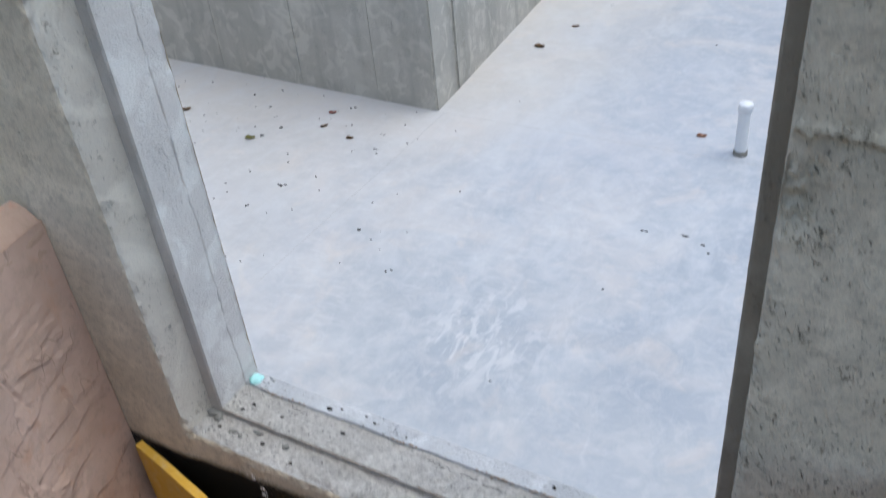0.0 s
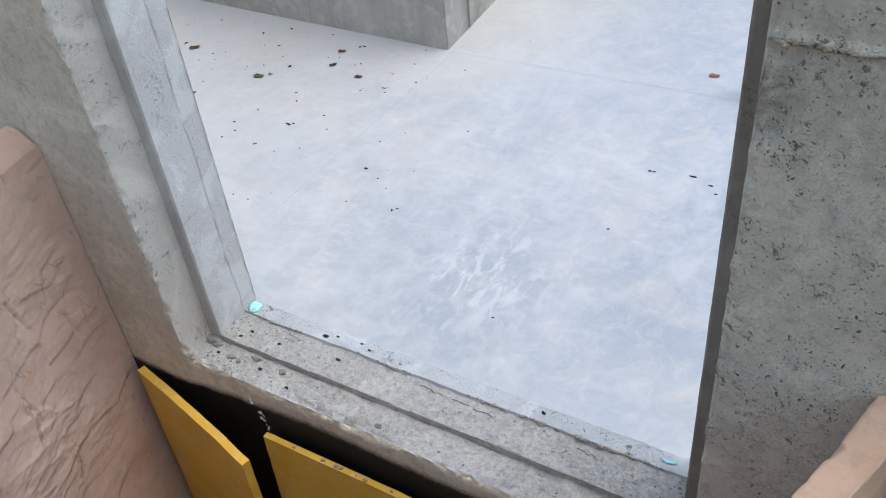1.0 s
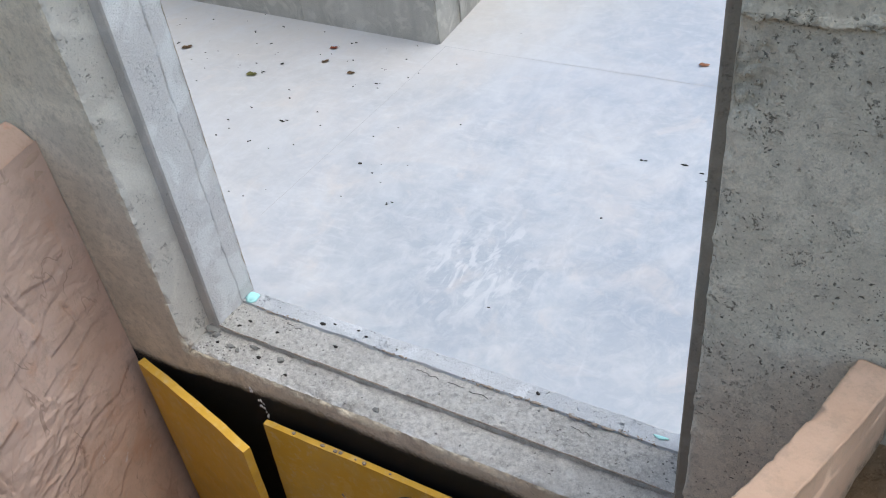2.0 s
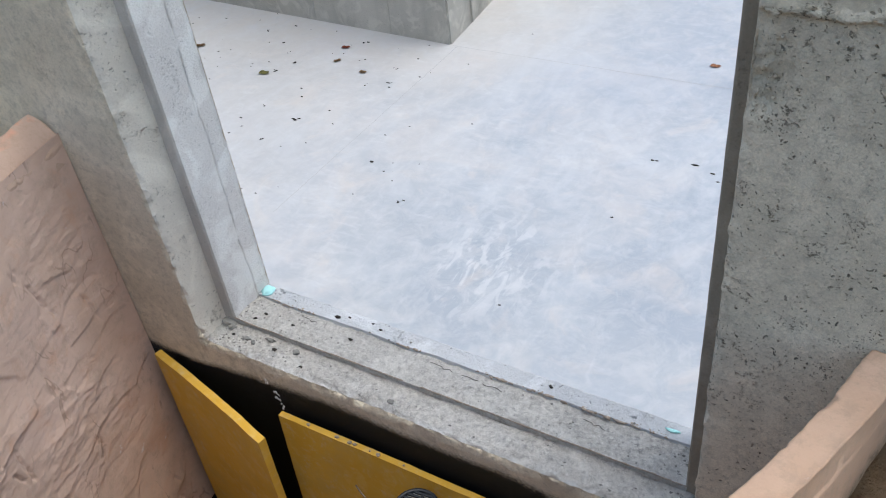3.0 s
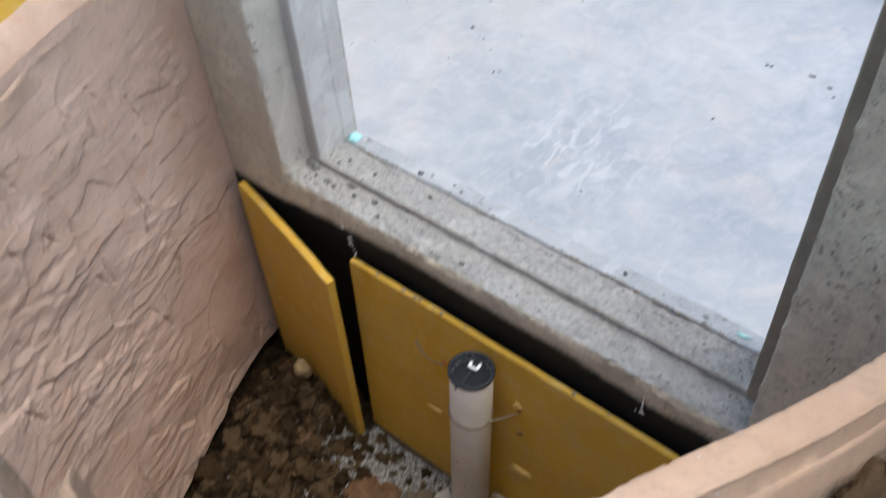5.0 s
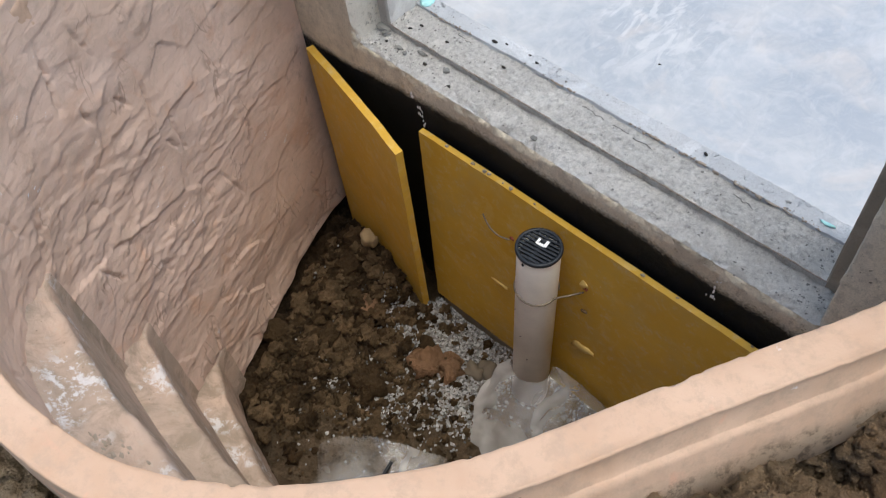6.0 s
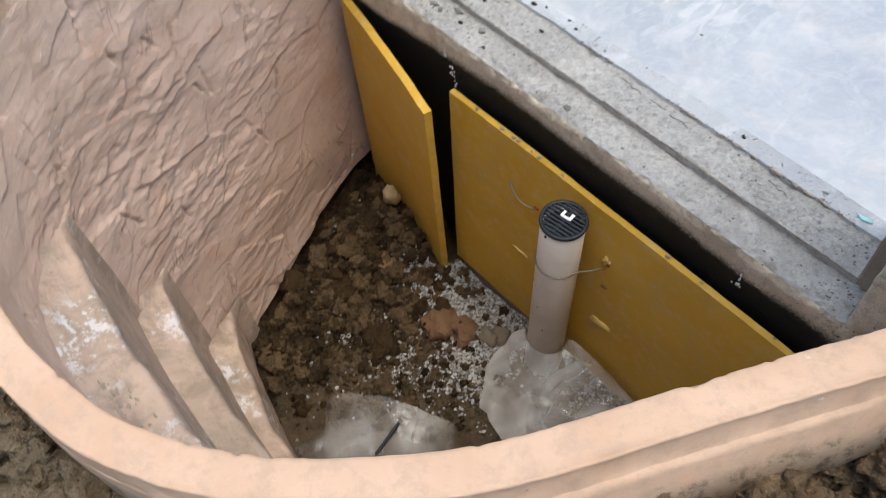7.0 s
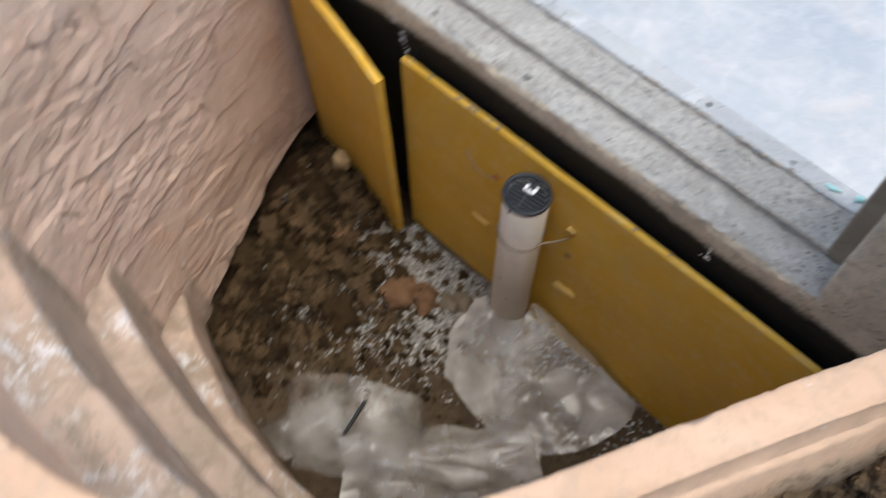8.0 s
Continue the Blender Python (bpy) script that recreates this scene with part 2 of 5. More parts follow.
def rim_material():
    n = Nodes("moulded_rim_plastic")
    c = n.mix(n.ramp(n.noise(5, 5, 0.6), 0.35, 0.68), (0.53, 0.335, 0.215), (0.63, 0.43, 0.3))
    c = n.mix(n.ramp(n.axis("X"), -0.75, -0.4, 0.85, 0.0), c, n.mix(n.noise(6, 5, 0.6), (0.5, 0.35, 0.262), (0.63, 0.465, 0.37)))
    c = n.mix(n.ramp(n.noise(9, 3, 0.6, 1), 0.62, 0.74, 0, 0.6), c, (0.74, 0.36, 0.23))
    c = n.mix(n.ramp(n.noise(34, 6, 0.78), 0.48, 0.64, 0, 0.65), c, (0.46, 0.32, 0.22))
    mark = n.math("MULTIPLY", n.ramp(n.cells(28), 0.03, 0.07, 1, 0), n.ramp(n.noise(6), 0.5, 0.58))
    c = n.mix(n.math("MULTIPLY", mark, 0.7), c, (0.2, 0.13, 0.09))
    # dried mud on the lower flange
    z = n.axis("Z")
    mud = n.ramp(n.math("ADD", z, n.math("MULTIPLY", n.noise(9, 5, 0.65), 0.07)), 1.405, 1.43, 1, 0)
    c = n.mix(n.math("MULTIPLY", mud, 0.75), c, (0.36, 0.27, 0.18))
    c = n.mix(n.math("MULTIPLY", mud, n.ramp(n.noise(45, 5, 0.75), 0.5, 0.6, 0, 0.8)), c, (0.13, 0.09, 0.055))
    white = n.math("MULTIPLY", n.ramp(n.noise(30, 4, 0.7), 0.66, 0.69), n.ramp(n.noise(4, 2), 0.52, 0.6))
    c = n.mix(n.math("MULTIPLY", white, 0.8), c, (0.82, 0.82, 0.84))
    return n.done(c, 0.55, n.bump(n.math("ADD", n.noise(60, 6, 0.7), n.math("MULTIPLY", n.noise(9, 3), 2.5)), 0.28, 0.006), spec=0.35)


M_RIM = rim_material()


def board_material():
    n = Nodes("yellow_insulation_board")
    c = n.mix(n.ramp(n.noise(5, 5, 0.6), 0.35, 0.7), (0.58, 0.335, 0.036), (0.66, 0.41, 0.062))
    c = n.mix(n.ramp(n.noise(16, 5, 0.65, 0.6), 0.54, 0.66, 0, 0.4), c, (0.66, 0.48, 0.18))
    c = n.mix(n.ramp(n.noise(9, 6, 0.7), 0.46, 0.68, 0, 0.55), c, (0.5, 0.34, 0.1))
    dust = n.ramp(n.noise(40, 6, 0.7), 0.54, 0.7, 0, 0.42)
    c = n.mix(dust, c, (0.55, 0.46, 0.3))
    spk = n.math("MULTIPLY", n.ramp(n.cells(70), 0.06, 0.1, 1, 0), n.ramp(n.noise(5), 0.55, 0.62))
    c = n.mix(n.math("MULTIPLY", spk, 0.7), c, (0.75, 0.7, 0.55))
    return n.done(c, 0.6, n.bump(n.noise(120, 4, 0.7), 0.2, 0.002), spec=0.3)


M_BOARD = board_material()


def soil_material(name, dark, light, s=1.0, sandy=False, pale=False):
    n = Nodes(name)
    c = n.mix(n.ramp(n.noise(11 * s, 6, 0.68), 0.33, 0.7), dark, light)
    c = n.mix(n.ramp(n.noise(4 * s, 4), 0.5, 0.7, 0, 0.55), c, tuple(0.5 * (a + b) * m for a, b, m in zip(dark, light, (1.25, 1.0, 0.75))))
    c = n.mix(n.ramp(n.noise(70 * s, 4, 0.7), 0.6, 0.72, 0, 0.5), c, tuple(min(1, v * 1.7) for v in light))
    isl = n.tree.nodes.new("ShaderNodeNewGeometry").outputs["Random Per Island"]
    c = n.mix(n.ramp(isl, 0, 1, 0, 0.25 if pale else 0.6), c, light)
    if sandy:
        where = n.ramp(n.math("ADD", n.axis("X"), n.math("MULTIPLY", n.noise(8, 4, 0.6), 0.3)), 0.28, 0.5)
        c = n.mix(n.math("MULTIPLY", where, 0.75), c, n.mix(n.noise(30, 5, 0.7), (0.07, 0.047, 0.028), (0.25, 0.18, 0.115)))
    if pale:
        # drier, yellower clay round the back of the well
        where = n.ramp(n.math("ADD", n.axis("X"), n.math("MULTIPLY", n.noise(0.8, 5, 0.65), 2.4)), 1.9, 3.1, 1, 0)
        dry = n.mix(n.ramp(n.noise(50, 6, 0.75), 0.35, 0.7), (0.2, 0.15, 0.09), (0.6, 0.48, 0.33))
        c = n.mix(n.math("MULTIPLY", where, 0.7), c, dry)
    grain = n.ramp(n.cells(95 * s), 0.1, 0.45, 1, 0)
    h = n.math("ADD", n.noise(34 * s, 8, 0.75), n.math("MULTIPLY", n.noise(150 * s, 5, 0.75), 0.4))
    h = n.math("ADD", h, n.math("MULTIPLY", grain, 0.3))
    return n.done(c, 0.95, n.bump(h, 1.0, 0.022), spec=0.12)


M_SOIL = soil_material("damp_brown_soil", (0.006, 0.0038, 0.0018), (0.095, 0.06, 0.03))
M_CLAY = soil_material("dry_clay_soil", (0.07, 0.044, 0.023), (0.4, 0.27, 0.16), 1.6, pale=True)
M_CLOD = soil_material("lighter_brown_soil", (0.03, 0.0195, 0.0095), (0.2, 0.132, 0.072))
M_RUST = soil_material("orange_clay", (0.13, 0.072, 0.036), (0.36, 0.21, 0.118))
M_BED = soil_material("trodden_sandy_soil", (0.006, 0.0038, 0.0019), (0.1, 0.064, 0.034), sandy=True)


def gravel_material():
    n = Nodes("crushed_stone")
    r = n.tree.nodes.new("ShaderNodeNewGeometry").outputs["Random Per Island"]
    c = n.mix(n.ramp(r, 0.1, 0.9), (0.13, 0.125, 0.117), (0.47, 0.46, 0.44))
    c = n.mix(n.ramp(n.noise(60, 4), 0.45, 0.7, 0, 0.5), c, (0.2, 0.15, 0.1))
    return n.done(c, 0.85, n.bump(n.noise(150, 3), 0.4, 0.002), spec=0.3)


M_GRAVEL = gravel_material()


def plain(name, color, rough=0.5, metal=0.0, var=0.25, scale=25.0, spec=0.4):
    n = Nodes(name)
    c = n.mix(n.ramp(n.noise(scale, 5, 0.65), 0.4, 0.72, 0, var), color, tuple(v * 0.5 for v in color))
    return n.done(c, rough, n.bump(n.noise(scale * 5, 3), 0.12, 0.002), metal, spec)


M_PVC = plain("dusty_white_pipe", (0.86, 0.81, 0.72), 0.38, var=0.3, scale=9)
M_CAP = plain("black_grate_plastic", (0.016, 0.02, 0.026), 0.42)
M_DARK = plain("pipe_depth_shade", (0.006, 0.006, 0.006), 0.9)
M_PAINT = plain("white_marker_paint", (0.85, 0.85, 0.85), 0.5, var=0.1)
M_WIRE = plain("dull_tie_wire", (0.23, 0.19, 0.14), 0.5, metal=0.4)
M_FOAM = plain("pale_torn_foam", (0.72, 0.5, 0.16), 0.8, scale=60)
M_TEAL = plain("turquoise_chalk", (0.42, 0.76, 0.74), 0.8, var=0.3)
M_LEAF_RED = plain("red_brown_leaf", (0.3, 0.07, 0.035), 0.7)
M_LEAF_OLIVE = plain("olive_leaf", (0.2, 0.19, 0.06), 0.7)
M_LEAF_ORANGE = plain("orange_leaf", (0.42, 0.2, 0.11), 0.7)
M_LEAF_BROWN = plain("brown_leaf", (0.2, 0.12, 0.06), 0.7)
M_CRUMB = plain("dark_crumbs", (0.035, 0.03, 0.025), 0.9)
M_CHIP = plain("grey_concrete_chip", (0.22, 0.215, 0.195), 0.9)
M_CHALK = plain("white_splash", (0.7, 0.7, 0.7), 0.8)
M_LIP = plain("rusty_form_residue", (0.33, 0.275, 0.22), 0.9, scale=50)
M_ZINC = plain("galvanised_bolt", (0.5, 0.55, 0.56), 0.35, metal=0.8)
M_WHITE = plain("white_stub_plastic", (0.8, 0.81, 0.82), 0.4, var=0.1)
M_BLACKSTRAP = plain("black_strap", (0.012, 0.012, 0.013), 0.4)
M_DIRT = plain("muddy_concrete", (0.17, 0.135, 0.095), 0.9, scale=40)
M_SCRAP = plain("bright_yellow_scrap", (0.75, 0.62, 0.03), 0.55, var=0.2)


def film_material(name, low, high, shine):
    """Thin polythene: clear, with a milky veil that comes and goes, and a hard gloss."""
    n = Nodes(name)
    tree, out = n.tree, n.tree.nodes["Material Output"]
    clear = tree.nodes.new("ShaderNodeBsdfTransparent")
    clear.inputs[0].default_value = (0.9, 0.91, 0.92, 1)
    veil = n.ramp(n.noise(7, 3, 0.5, 0.6), 0.35, 0.68, low, high)
    n.done((0.85, 0.81, 0.755), 0.45, n.bump(n.cells(11, vector=n.scaled((1.0, 1.6, 1.0), (0.3, 0.2, 0.6))), 0.45, 0.035), spec=0.6)
    mixer = tree.nodes.new("ShaderNodeMixShader")
    tree.links.new(veil, mixer.inputs[0])
    tree.links.new(clear.outputs[0], mixer.inputs[1])
    tree.links.new(n.bsdf.outputs[0], mixer.inputs[2])
    gloss = tree.nodes.new("ShaderNodeBsdfGlossy")
    gloss.inputs["Roughness"].default_value = 0.12
    fres = tree.nodes.new("ShaderNodeLayerWeight")
    fres.inputs[0].default_value = 0.25
    top = tree.nodes.new("ShaderNodeMixShader")
    tree.links.new(n.ramp(fres.outputs["Facing"], 0, 1, 0.03, shine), top.inputs[0])
    tree.links.new(mixer.outputs[0], top.inputs[1])
    tree.links.new(gloss.outputs[0], top.inputs[2])
    tree.links.new(top.outputs[0], out.inputs[0])
    return n.mat


M_CLEAR = film_material("clear_polythene_film", 0.06, 0.34, 0.3)
M_MILKY = film_material("milky_polythene_film", 0.18, 0.46, 0.2)


# ---------------------------------------------------------------- mesh tools
def fbm(p, scale, octaves=4):
    return noise.fractal(Vector(p) * scale, 1.0, 2.1, octaves, noise_basis="PERLIN_ORIGINAL")


def mesh_object(name, verts, faces, mat, parent=None, label="", smooth=True):
    me = bpy.data.meshes.new(name)
    me.from_pydata([tuple(v) for v in verts], [], faces)
    me.materials.append(mat)
    if smooth:
        me.polygons.foreach_set("use_smooth", [True] * len(me.polygons))
    me.update()
    ob = new(name, me)
    ob.parent = parent
    return tagged(ob, label)


def part(name, bm, mat, parent=None, label="", smooth=False):
    me = bpy.data.meshes.new(name)
    bmesh.ops.recalc_face_normals(bm, faces=bm.faces)
    bm.to_mesh(me)
    bm.free()
    me.materials.append(mat)
    if smooth:
        me.polygons.foreach_set("use_smooth", [True] * len(me.polygons))
    ob = new(name, me)
    ob.parent = parent
    return tagged(ob, label)


def empty(name, at, label, category, group="", kind=""):
    ob = new(name)
    ob.empty_display_size = 0.05
    ob.location = at
    return tagged(ob, label, category, group, kind)


def sheet(fn, nu, nv):
    """A grid of (nu+1) x (nv+1) points fn(u, v), u and v from 0 to 1."""
    verts = [fn(i / nu, j / nv) for j in range(nv + 1) for i in range(nu + 1)]
    w = nu + 1
    faces = [(j * w + i, j * w + i + 1, (j + 1) * w + i + 1, (j + 1) * w + i) for j in range(nv) for i in range(nu)]
    return verts, faces


def joined(*sheets):
    verts, faces = [], []
    for v, f in sheets:
        k = len(verts)
        verts += v
        faces += [tuple(i + k for i in q) for q in f]
    return verts, faces


def flat(a, b, c, step, shift=None):
    """A flat patch from corner a along to b and to c, cut at that step."""
    a, b, c = Vector(a), Vector(b), Vector(c)
    nu, nv = max(1, round((b - a).length / step)), max(1, round((c - a).length / step))
    return sheet(lambda u, v: (shift or (lambda p: p))(a + (b - a) * u + (c - a) * v), nu, nv)


def box_bm(sx, sy, sz, bevel=0.0, at=(0, 0, 0), m=None):
    bm = bmesh.new()
    bmesh.ops.create_cube(bm, size=1, matrix=Matrix.Translation(at) @ Matrix.Diagonal((sx, sy, sz, 1)))
    if bevel:
        bmesh.ops.bevel(bm, geom=bm.edges[:], offset=bevel, segments=2, affect="EDGES", profile=0.6)
    if m:
        bmesh.ops.transform(bm, matrix=m, verts=bm.verts)
    return bm


def lump(rng, r, sub=2, rough=0.35, squash=(1, 1, 1), at=(0, 0, 0)):
    """Points and faces of a broken lump of soil or stone."""
    bm = bmesh.new()
    bmesh.ops.create_icosphere(bm, subdivisions=sub, radius=1)
    off = Vector((rng.uniform(-99, 99), rng.uniform(-99, 99), rng.uniform(-99, 99)))
    turn = Euler((rng.uniform(0, 6), rng.uniform(0, 6), rng.uniform(0, 6))).to_matrix()
    out = []
    for v in bm.verts:
        d = 1 + rough * noise.noise(v.co * 1.3 + off) * 1.6 + rough * 0.6 * noise.noise(v.co * 3.7 + off) - rough * 0.5 * abs(noise.noise(v.co * 2.4 - off)) + rough * 0.4 * noise.noise(v.co * 8 + off)
        p = turn @ (v.co * d)
        out.append(Vector((p.x * squash[0], p.y * squash[1], p.z * squash[2])) * r + Vector(at))
    faces = [tuple(v.index for v in f.verts) for f in bm.faces]
    bm.free()
    return out, faces


def tube(points, r, sides=8):
    """A round wire along the points."""
    pts = [Vector(p) for p in points]
    verts, faces = [], []
    for i, p in enumerate(pts):
        d = (pts[min(i + 1, len(pts) - 1)] - pts[max(i - 1, 0)]).normalized()
        a = d.orthogonal().normalized() if abs(d.z) > 0.9 else d.cross(Vector((0, 0, 1))).normalized()
        b = d.cross(a)
        verts += [p + (a * math.cos(k * 2 * math.pi / sides) + b * math.sin(k * 2 * math.pi / sides)) * r for k in range(sides)]
        if i:
            o = (i - 1) * sides
            faces += [(o + k, o + (k + 1) % sides, o + sides + (k + 1) % sides, o + sides + k) for k in range(sides)]
    faces += [tuple(range(sides)), tuple(range(len(verts) - sides, len(verts)))]
    return verts, faces


def lathe(profile, sides=40, at=(0, 0, 0)):
    verts, faces = [], []
    for r, z in profile:
        verts += [Vector((r * math.cos(k * 2 * math.pi / sides), r * math.sin(k * 2 * math.pi / sides), z)) + Vector(at) for k in range(sides)]
    for i in range(len(profile) - 1):
        o = i * sides
        faces += [(o + k, o + (k + 1) % sides, o + sides + (k + 1) % sides, o + sides + k) for k in range(sides)]
    return verts, faces


# ---------------------------------------------------------------- foundation wall with the window opening
W, TOP, WALL_TOP, THICK = 1.285, 1.42, 1.42, 0.235
STOP, STOP_Y, RISE = 0.035, 0.088, 0.016
FLOOR_Z = -1.043
JOINT_Z = 1.062


def chip(p, along, d, reach, amount):
    k = max(0.0, 1 - d / reach)
    n = 0.5 + 0.35 * noise.noise(Vector((along * 8, d * 5, 3.3))) + 0.6 * noise.noise(Vector((along * 29, d * 20, 7.1))) + 0.32 * noise.noise(Vector((along * 75, d * 60, 1.7)))
    return amount * k * k * max(0.05, n)


def weather(p):
    """Relief of the cast face and the broken edges round the opening."""
    x, y, z = p
    q = Vector(p)
    q.y += 0.0016 * fbm(p, 6, 4) + 0.0008 * noise.noise(Vector(p) * 45)
    if y < 0.001:
        if x < -0.49:
            q.y -= 0.006 * min(1, (-0.49 - x) / 0.01)
        if x > W - 0.01:
            zj = JOINT_Z + 0.006 * noise.noise(Vector((x * 22, 0, 0))) + 0.01 * noise.noise(Vector((x * 5, 2, 0)))
            lip = math.exp(-((z - zj - 0.004) / 0.005) ** 2)
            q.y -= lip * max(0.001, 0.007 + 0.011 * noise.noise(Vector((x * 75, z * 75, 0)))) + (0.002 if z > zj else 0)
            # broken hollow beside the opening under the joint
            r = math.hypot((x - W - 0.02) / 0.035, (z - 0.985) / 0.07)
            if r < 1:
                q.y += (1 - r * r) * (0.012 + 0.012 * noise.noise(Vector(p) * 45) + 0.008 * noise.noise(Vector(p) * 110))
    if -0.15 <= x < 0.002 and z > 0:
        q.x -= (0.010 + 0.014 * z) * min(1, z / 0.05) * min(1, 1 + x / 0.15) * max(0, 1 - y / STOP_Y)
    inside = -0.02 < z
    if inside:
        for edge, side in ((0.0, -1), (W, 1)):
            d = max(abs(x - edge), y) if side * (x - edge) > -0.001 else 1
            if d < 0.03:
                c = chip(p, z + side, d, 0.022, 0.0095)
                q.x += side * c
                q.y += c
    d = max(abs(z), y)
    if d < 0.04 and -0.02 < x < W + 0.02 and z < 0.004:
        c = chip(p, x + 5, d, 0.034, 0.016)
        q.z -= c
        q.y += c * 0.8
    return q


def south_wall():
    x0, x1 = -7.0, 5.0
    face = joined(
        flat((-1.0, 0, -1.05), (-0.055, 0, -1.05), (-1.0, 0, TOP), 0.0112, weather),
        flat((-0.055, 0, -1.05), (0, 0, -1.05), (-0.055, 0, -0.08), 0.011, weather),
        flat((-0.055, 0, -0.08), (0, 0, -0.08), (-0.055, 0, TOP), 0.0042, weather),
        flat((W, 0, -0.3), (W + 0.07, 0, -0.3), (W, 0, TOP), 0.005, weather),
        flat((W, 0, -1.05), (W + 0.07, 0, -1.05), (W, 0, -0.3), 0.02, weather),
        flat((W + 0.07, 0, -1.05), (1.95, 0, -1.05), (W + 0.07, 0, 0.4), 0.012, weather),
        flat((W + 0.07, 0, 0.4), (1.95, 0, 0.4), (W + 0.07, 0, TOP), 0.0045, weather),
        flat((0, 0, -1.05), (W, 0, -1.05), (0, 0, -0.06), 0.0105, weather),
        flat((0, 0, -0.06), (W, 0, -0.06), (0, 0, 0), 0.0045, weather),
        flat((x0, -0.004, -1.05), (-1.0, -0.004, -1.05), (x0, -0.004, WALL_TOP), 0.4),
        flat((1.95, 0, -1.05), (x1, 0, -1.05), (1.95, 0, WALL_TOP), 0.4),
        flat((x0, THICK, -1.05), (STOP, THICK, -1.05), (x0, THICK, WALL_TOP), 0.3),
        flat((W - STOP, THICK, -1.05), (x1, THICK, -1.05), (W - STOP, THICK, WALL_TOP), 0.3),
        flat((STOP, THICK, -1.05), (W - STOP, THICK, -1.05), (STOP, THICK, RISE - 0.006), 0.3),
        flat((x0, 0, WALL_TOP), (-0.035, 0, WALL_TOP), (x0, THICK, WALL_TOP), 0.235),
        flat((W, 0, WALL_TOP), (x1, 0, WALL_TOP), (W, THICK, WALL_TOP), 0.235),
    )
    wall = mesh_object("wall_south", *face, M_WALL)
    tagged(wall, "grey cast concrete foundation wall with air holes and black coating", "wall", kind="structure")

    def soften(p):
        return weather(p) if p[1] < STOP_Y - 0.001 else Vector(p) + 0.0012 * Vector((fbm(p, 14, 3), 0, fbm(p, 17, 3)))

    def stop_edge(p):
        q = Vector(p)
        c = 0.004 * max(0.2, 1 + 1.5 * noise.noise(Vector(p) * 26))
        d = max(abs(p[1] - STOP_Y), 0)
        k = max(0, 1 - d / 0.012)
        q.y += c * k * 0.4
        q.x += 0.001 * fbm(p, 15, 3)
        q.z += 0.0012 * fbm(p, 18, 4) - c * k * 0.3
        return q

    for name, edge, s in (("jamb_west", 0.0, 1), ("jamb_east", W, -1)):
        reveal = flat((edge, 0, 0), (edge, STOP_Y, 0), (edge, 0, TOP), 0.0045, soften)
        inner = edge + s * STOP

        def crack(p, s=s):
            q = Vector(p)
            line = 0.182 + 0.006 * noise.noise(Vector((p[2] * 7, 0, 0))) + 0.003 * noise.noise(Vector((p[2] * 30, 4, 0)))
            q.x += s * (0.0012 * fbm(p, 12, 3) - 0.007 * math.exp(-((p[1] - line) / 0.0018) ** 2) * max(0.1, 0.6 + 1.0 * noise.noise(Vector((p[2] * 19, 8, 1)))))
            e = THICK - p[1]
            if e < 0.01:
                q.x -= s * 0.006 * max(0, 0.3 + noise.noise(Vector((p[2] * 25, 1, 1))))
            return q

        face_in = flat((inner, STOP_Y + 0.004, 0), (inner, THICK, 0), (inner, STOP_Y + 0.004, TOP), 0.002 if s > 0 else 0.02, crack)
        ob = mesh_object(name, *reveal, M_JAMB if s > 0 else M_WALL)
        mesh_object("inner_reveal", *face_in, M_INNER if s > 0 else M_WALL, ob, "smooth pale inner strip with a hairline crack" if s > 0 else "")
        tagged(ob, "pale grey concrete window jamb with rough broken edges", "window jamb", kind="structure")
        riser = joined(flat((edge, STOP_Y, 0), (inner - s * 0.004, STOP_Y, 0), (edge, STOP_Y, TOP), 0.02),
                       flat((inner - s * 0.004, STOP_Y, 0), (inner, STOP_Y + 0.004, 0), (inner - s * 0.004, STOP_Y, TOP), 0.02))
        # west stop: shade of the recess is in the material's colour
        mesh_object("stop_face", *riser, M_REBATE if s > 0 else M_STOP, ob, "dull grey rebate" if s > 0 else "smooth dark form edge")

    def ledge(p):
        q = soften(p)
        q.z += 0.004 * fbm(p, 30, 5) + 0.0032 * noise.noise(Vector(p) * 75) + 0.0016 * abs(noise.noise(Vector(p) * 130))
        return q

    def top(p):
        q = stop_edge(p)
        q.z += 0.004 * fbm(p, 28, 5) + 0.0032 * noise.noise(Vector(p) * 80) + 0.0016 * abs(noise.noise(Vector(p) * 120))
        return q

    def lip(p):
        q = Vector(p)
        q.z += 0.0015 * fbm(p, 20, 4)
        q.y += 0.004 * fbm((p[0], 0, 0), 9, 4) * (1 if p[1] < 0.2 else 0.6)
        return q

    sill = mesh_object("window_sill", *joined(
        flat((0, 0, 0), (W, 0, 0), (0, STOP_Y, 0), 0.004, ledge),
        flat((STOP - 0.003, STOP_Y, 0), (W - STOP + 0.003, STOP_Y, 0), (STOP - 0.003, STOP_Y, RISE), 0.009, lambda p: stop_edge(p) if p[2] > 0.02 else Vector(p)),
        flat((STOP - 0.003, STOP_Y, RISE), (W - STOP + 0.003, STOP_Y, RISE), (STOP - 0.003, 0.186, RISE), 0.004, top)), M_SILL)
    tagged(sill, "stepped concrete window sill, dusty and chipped", "window sill", kind="structure")
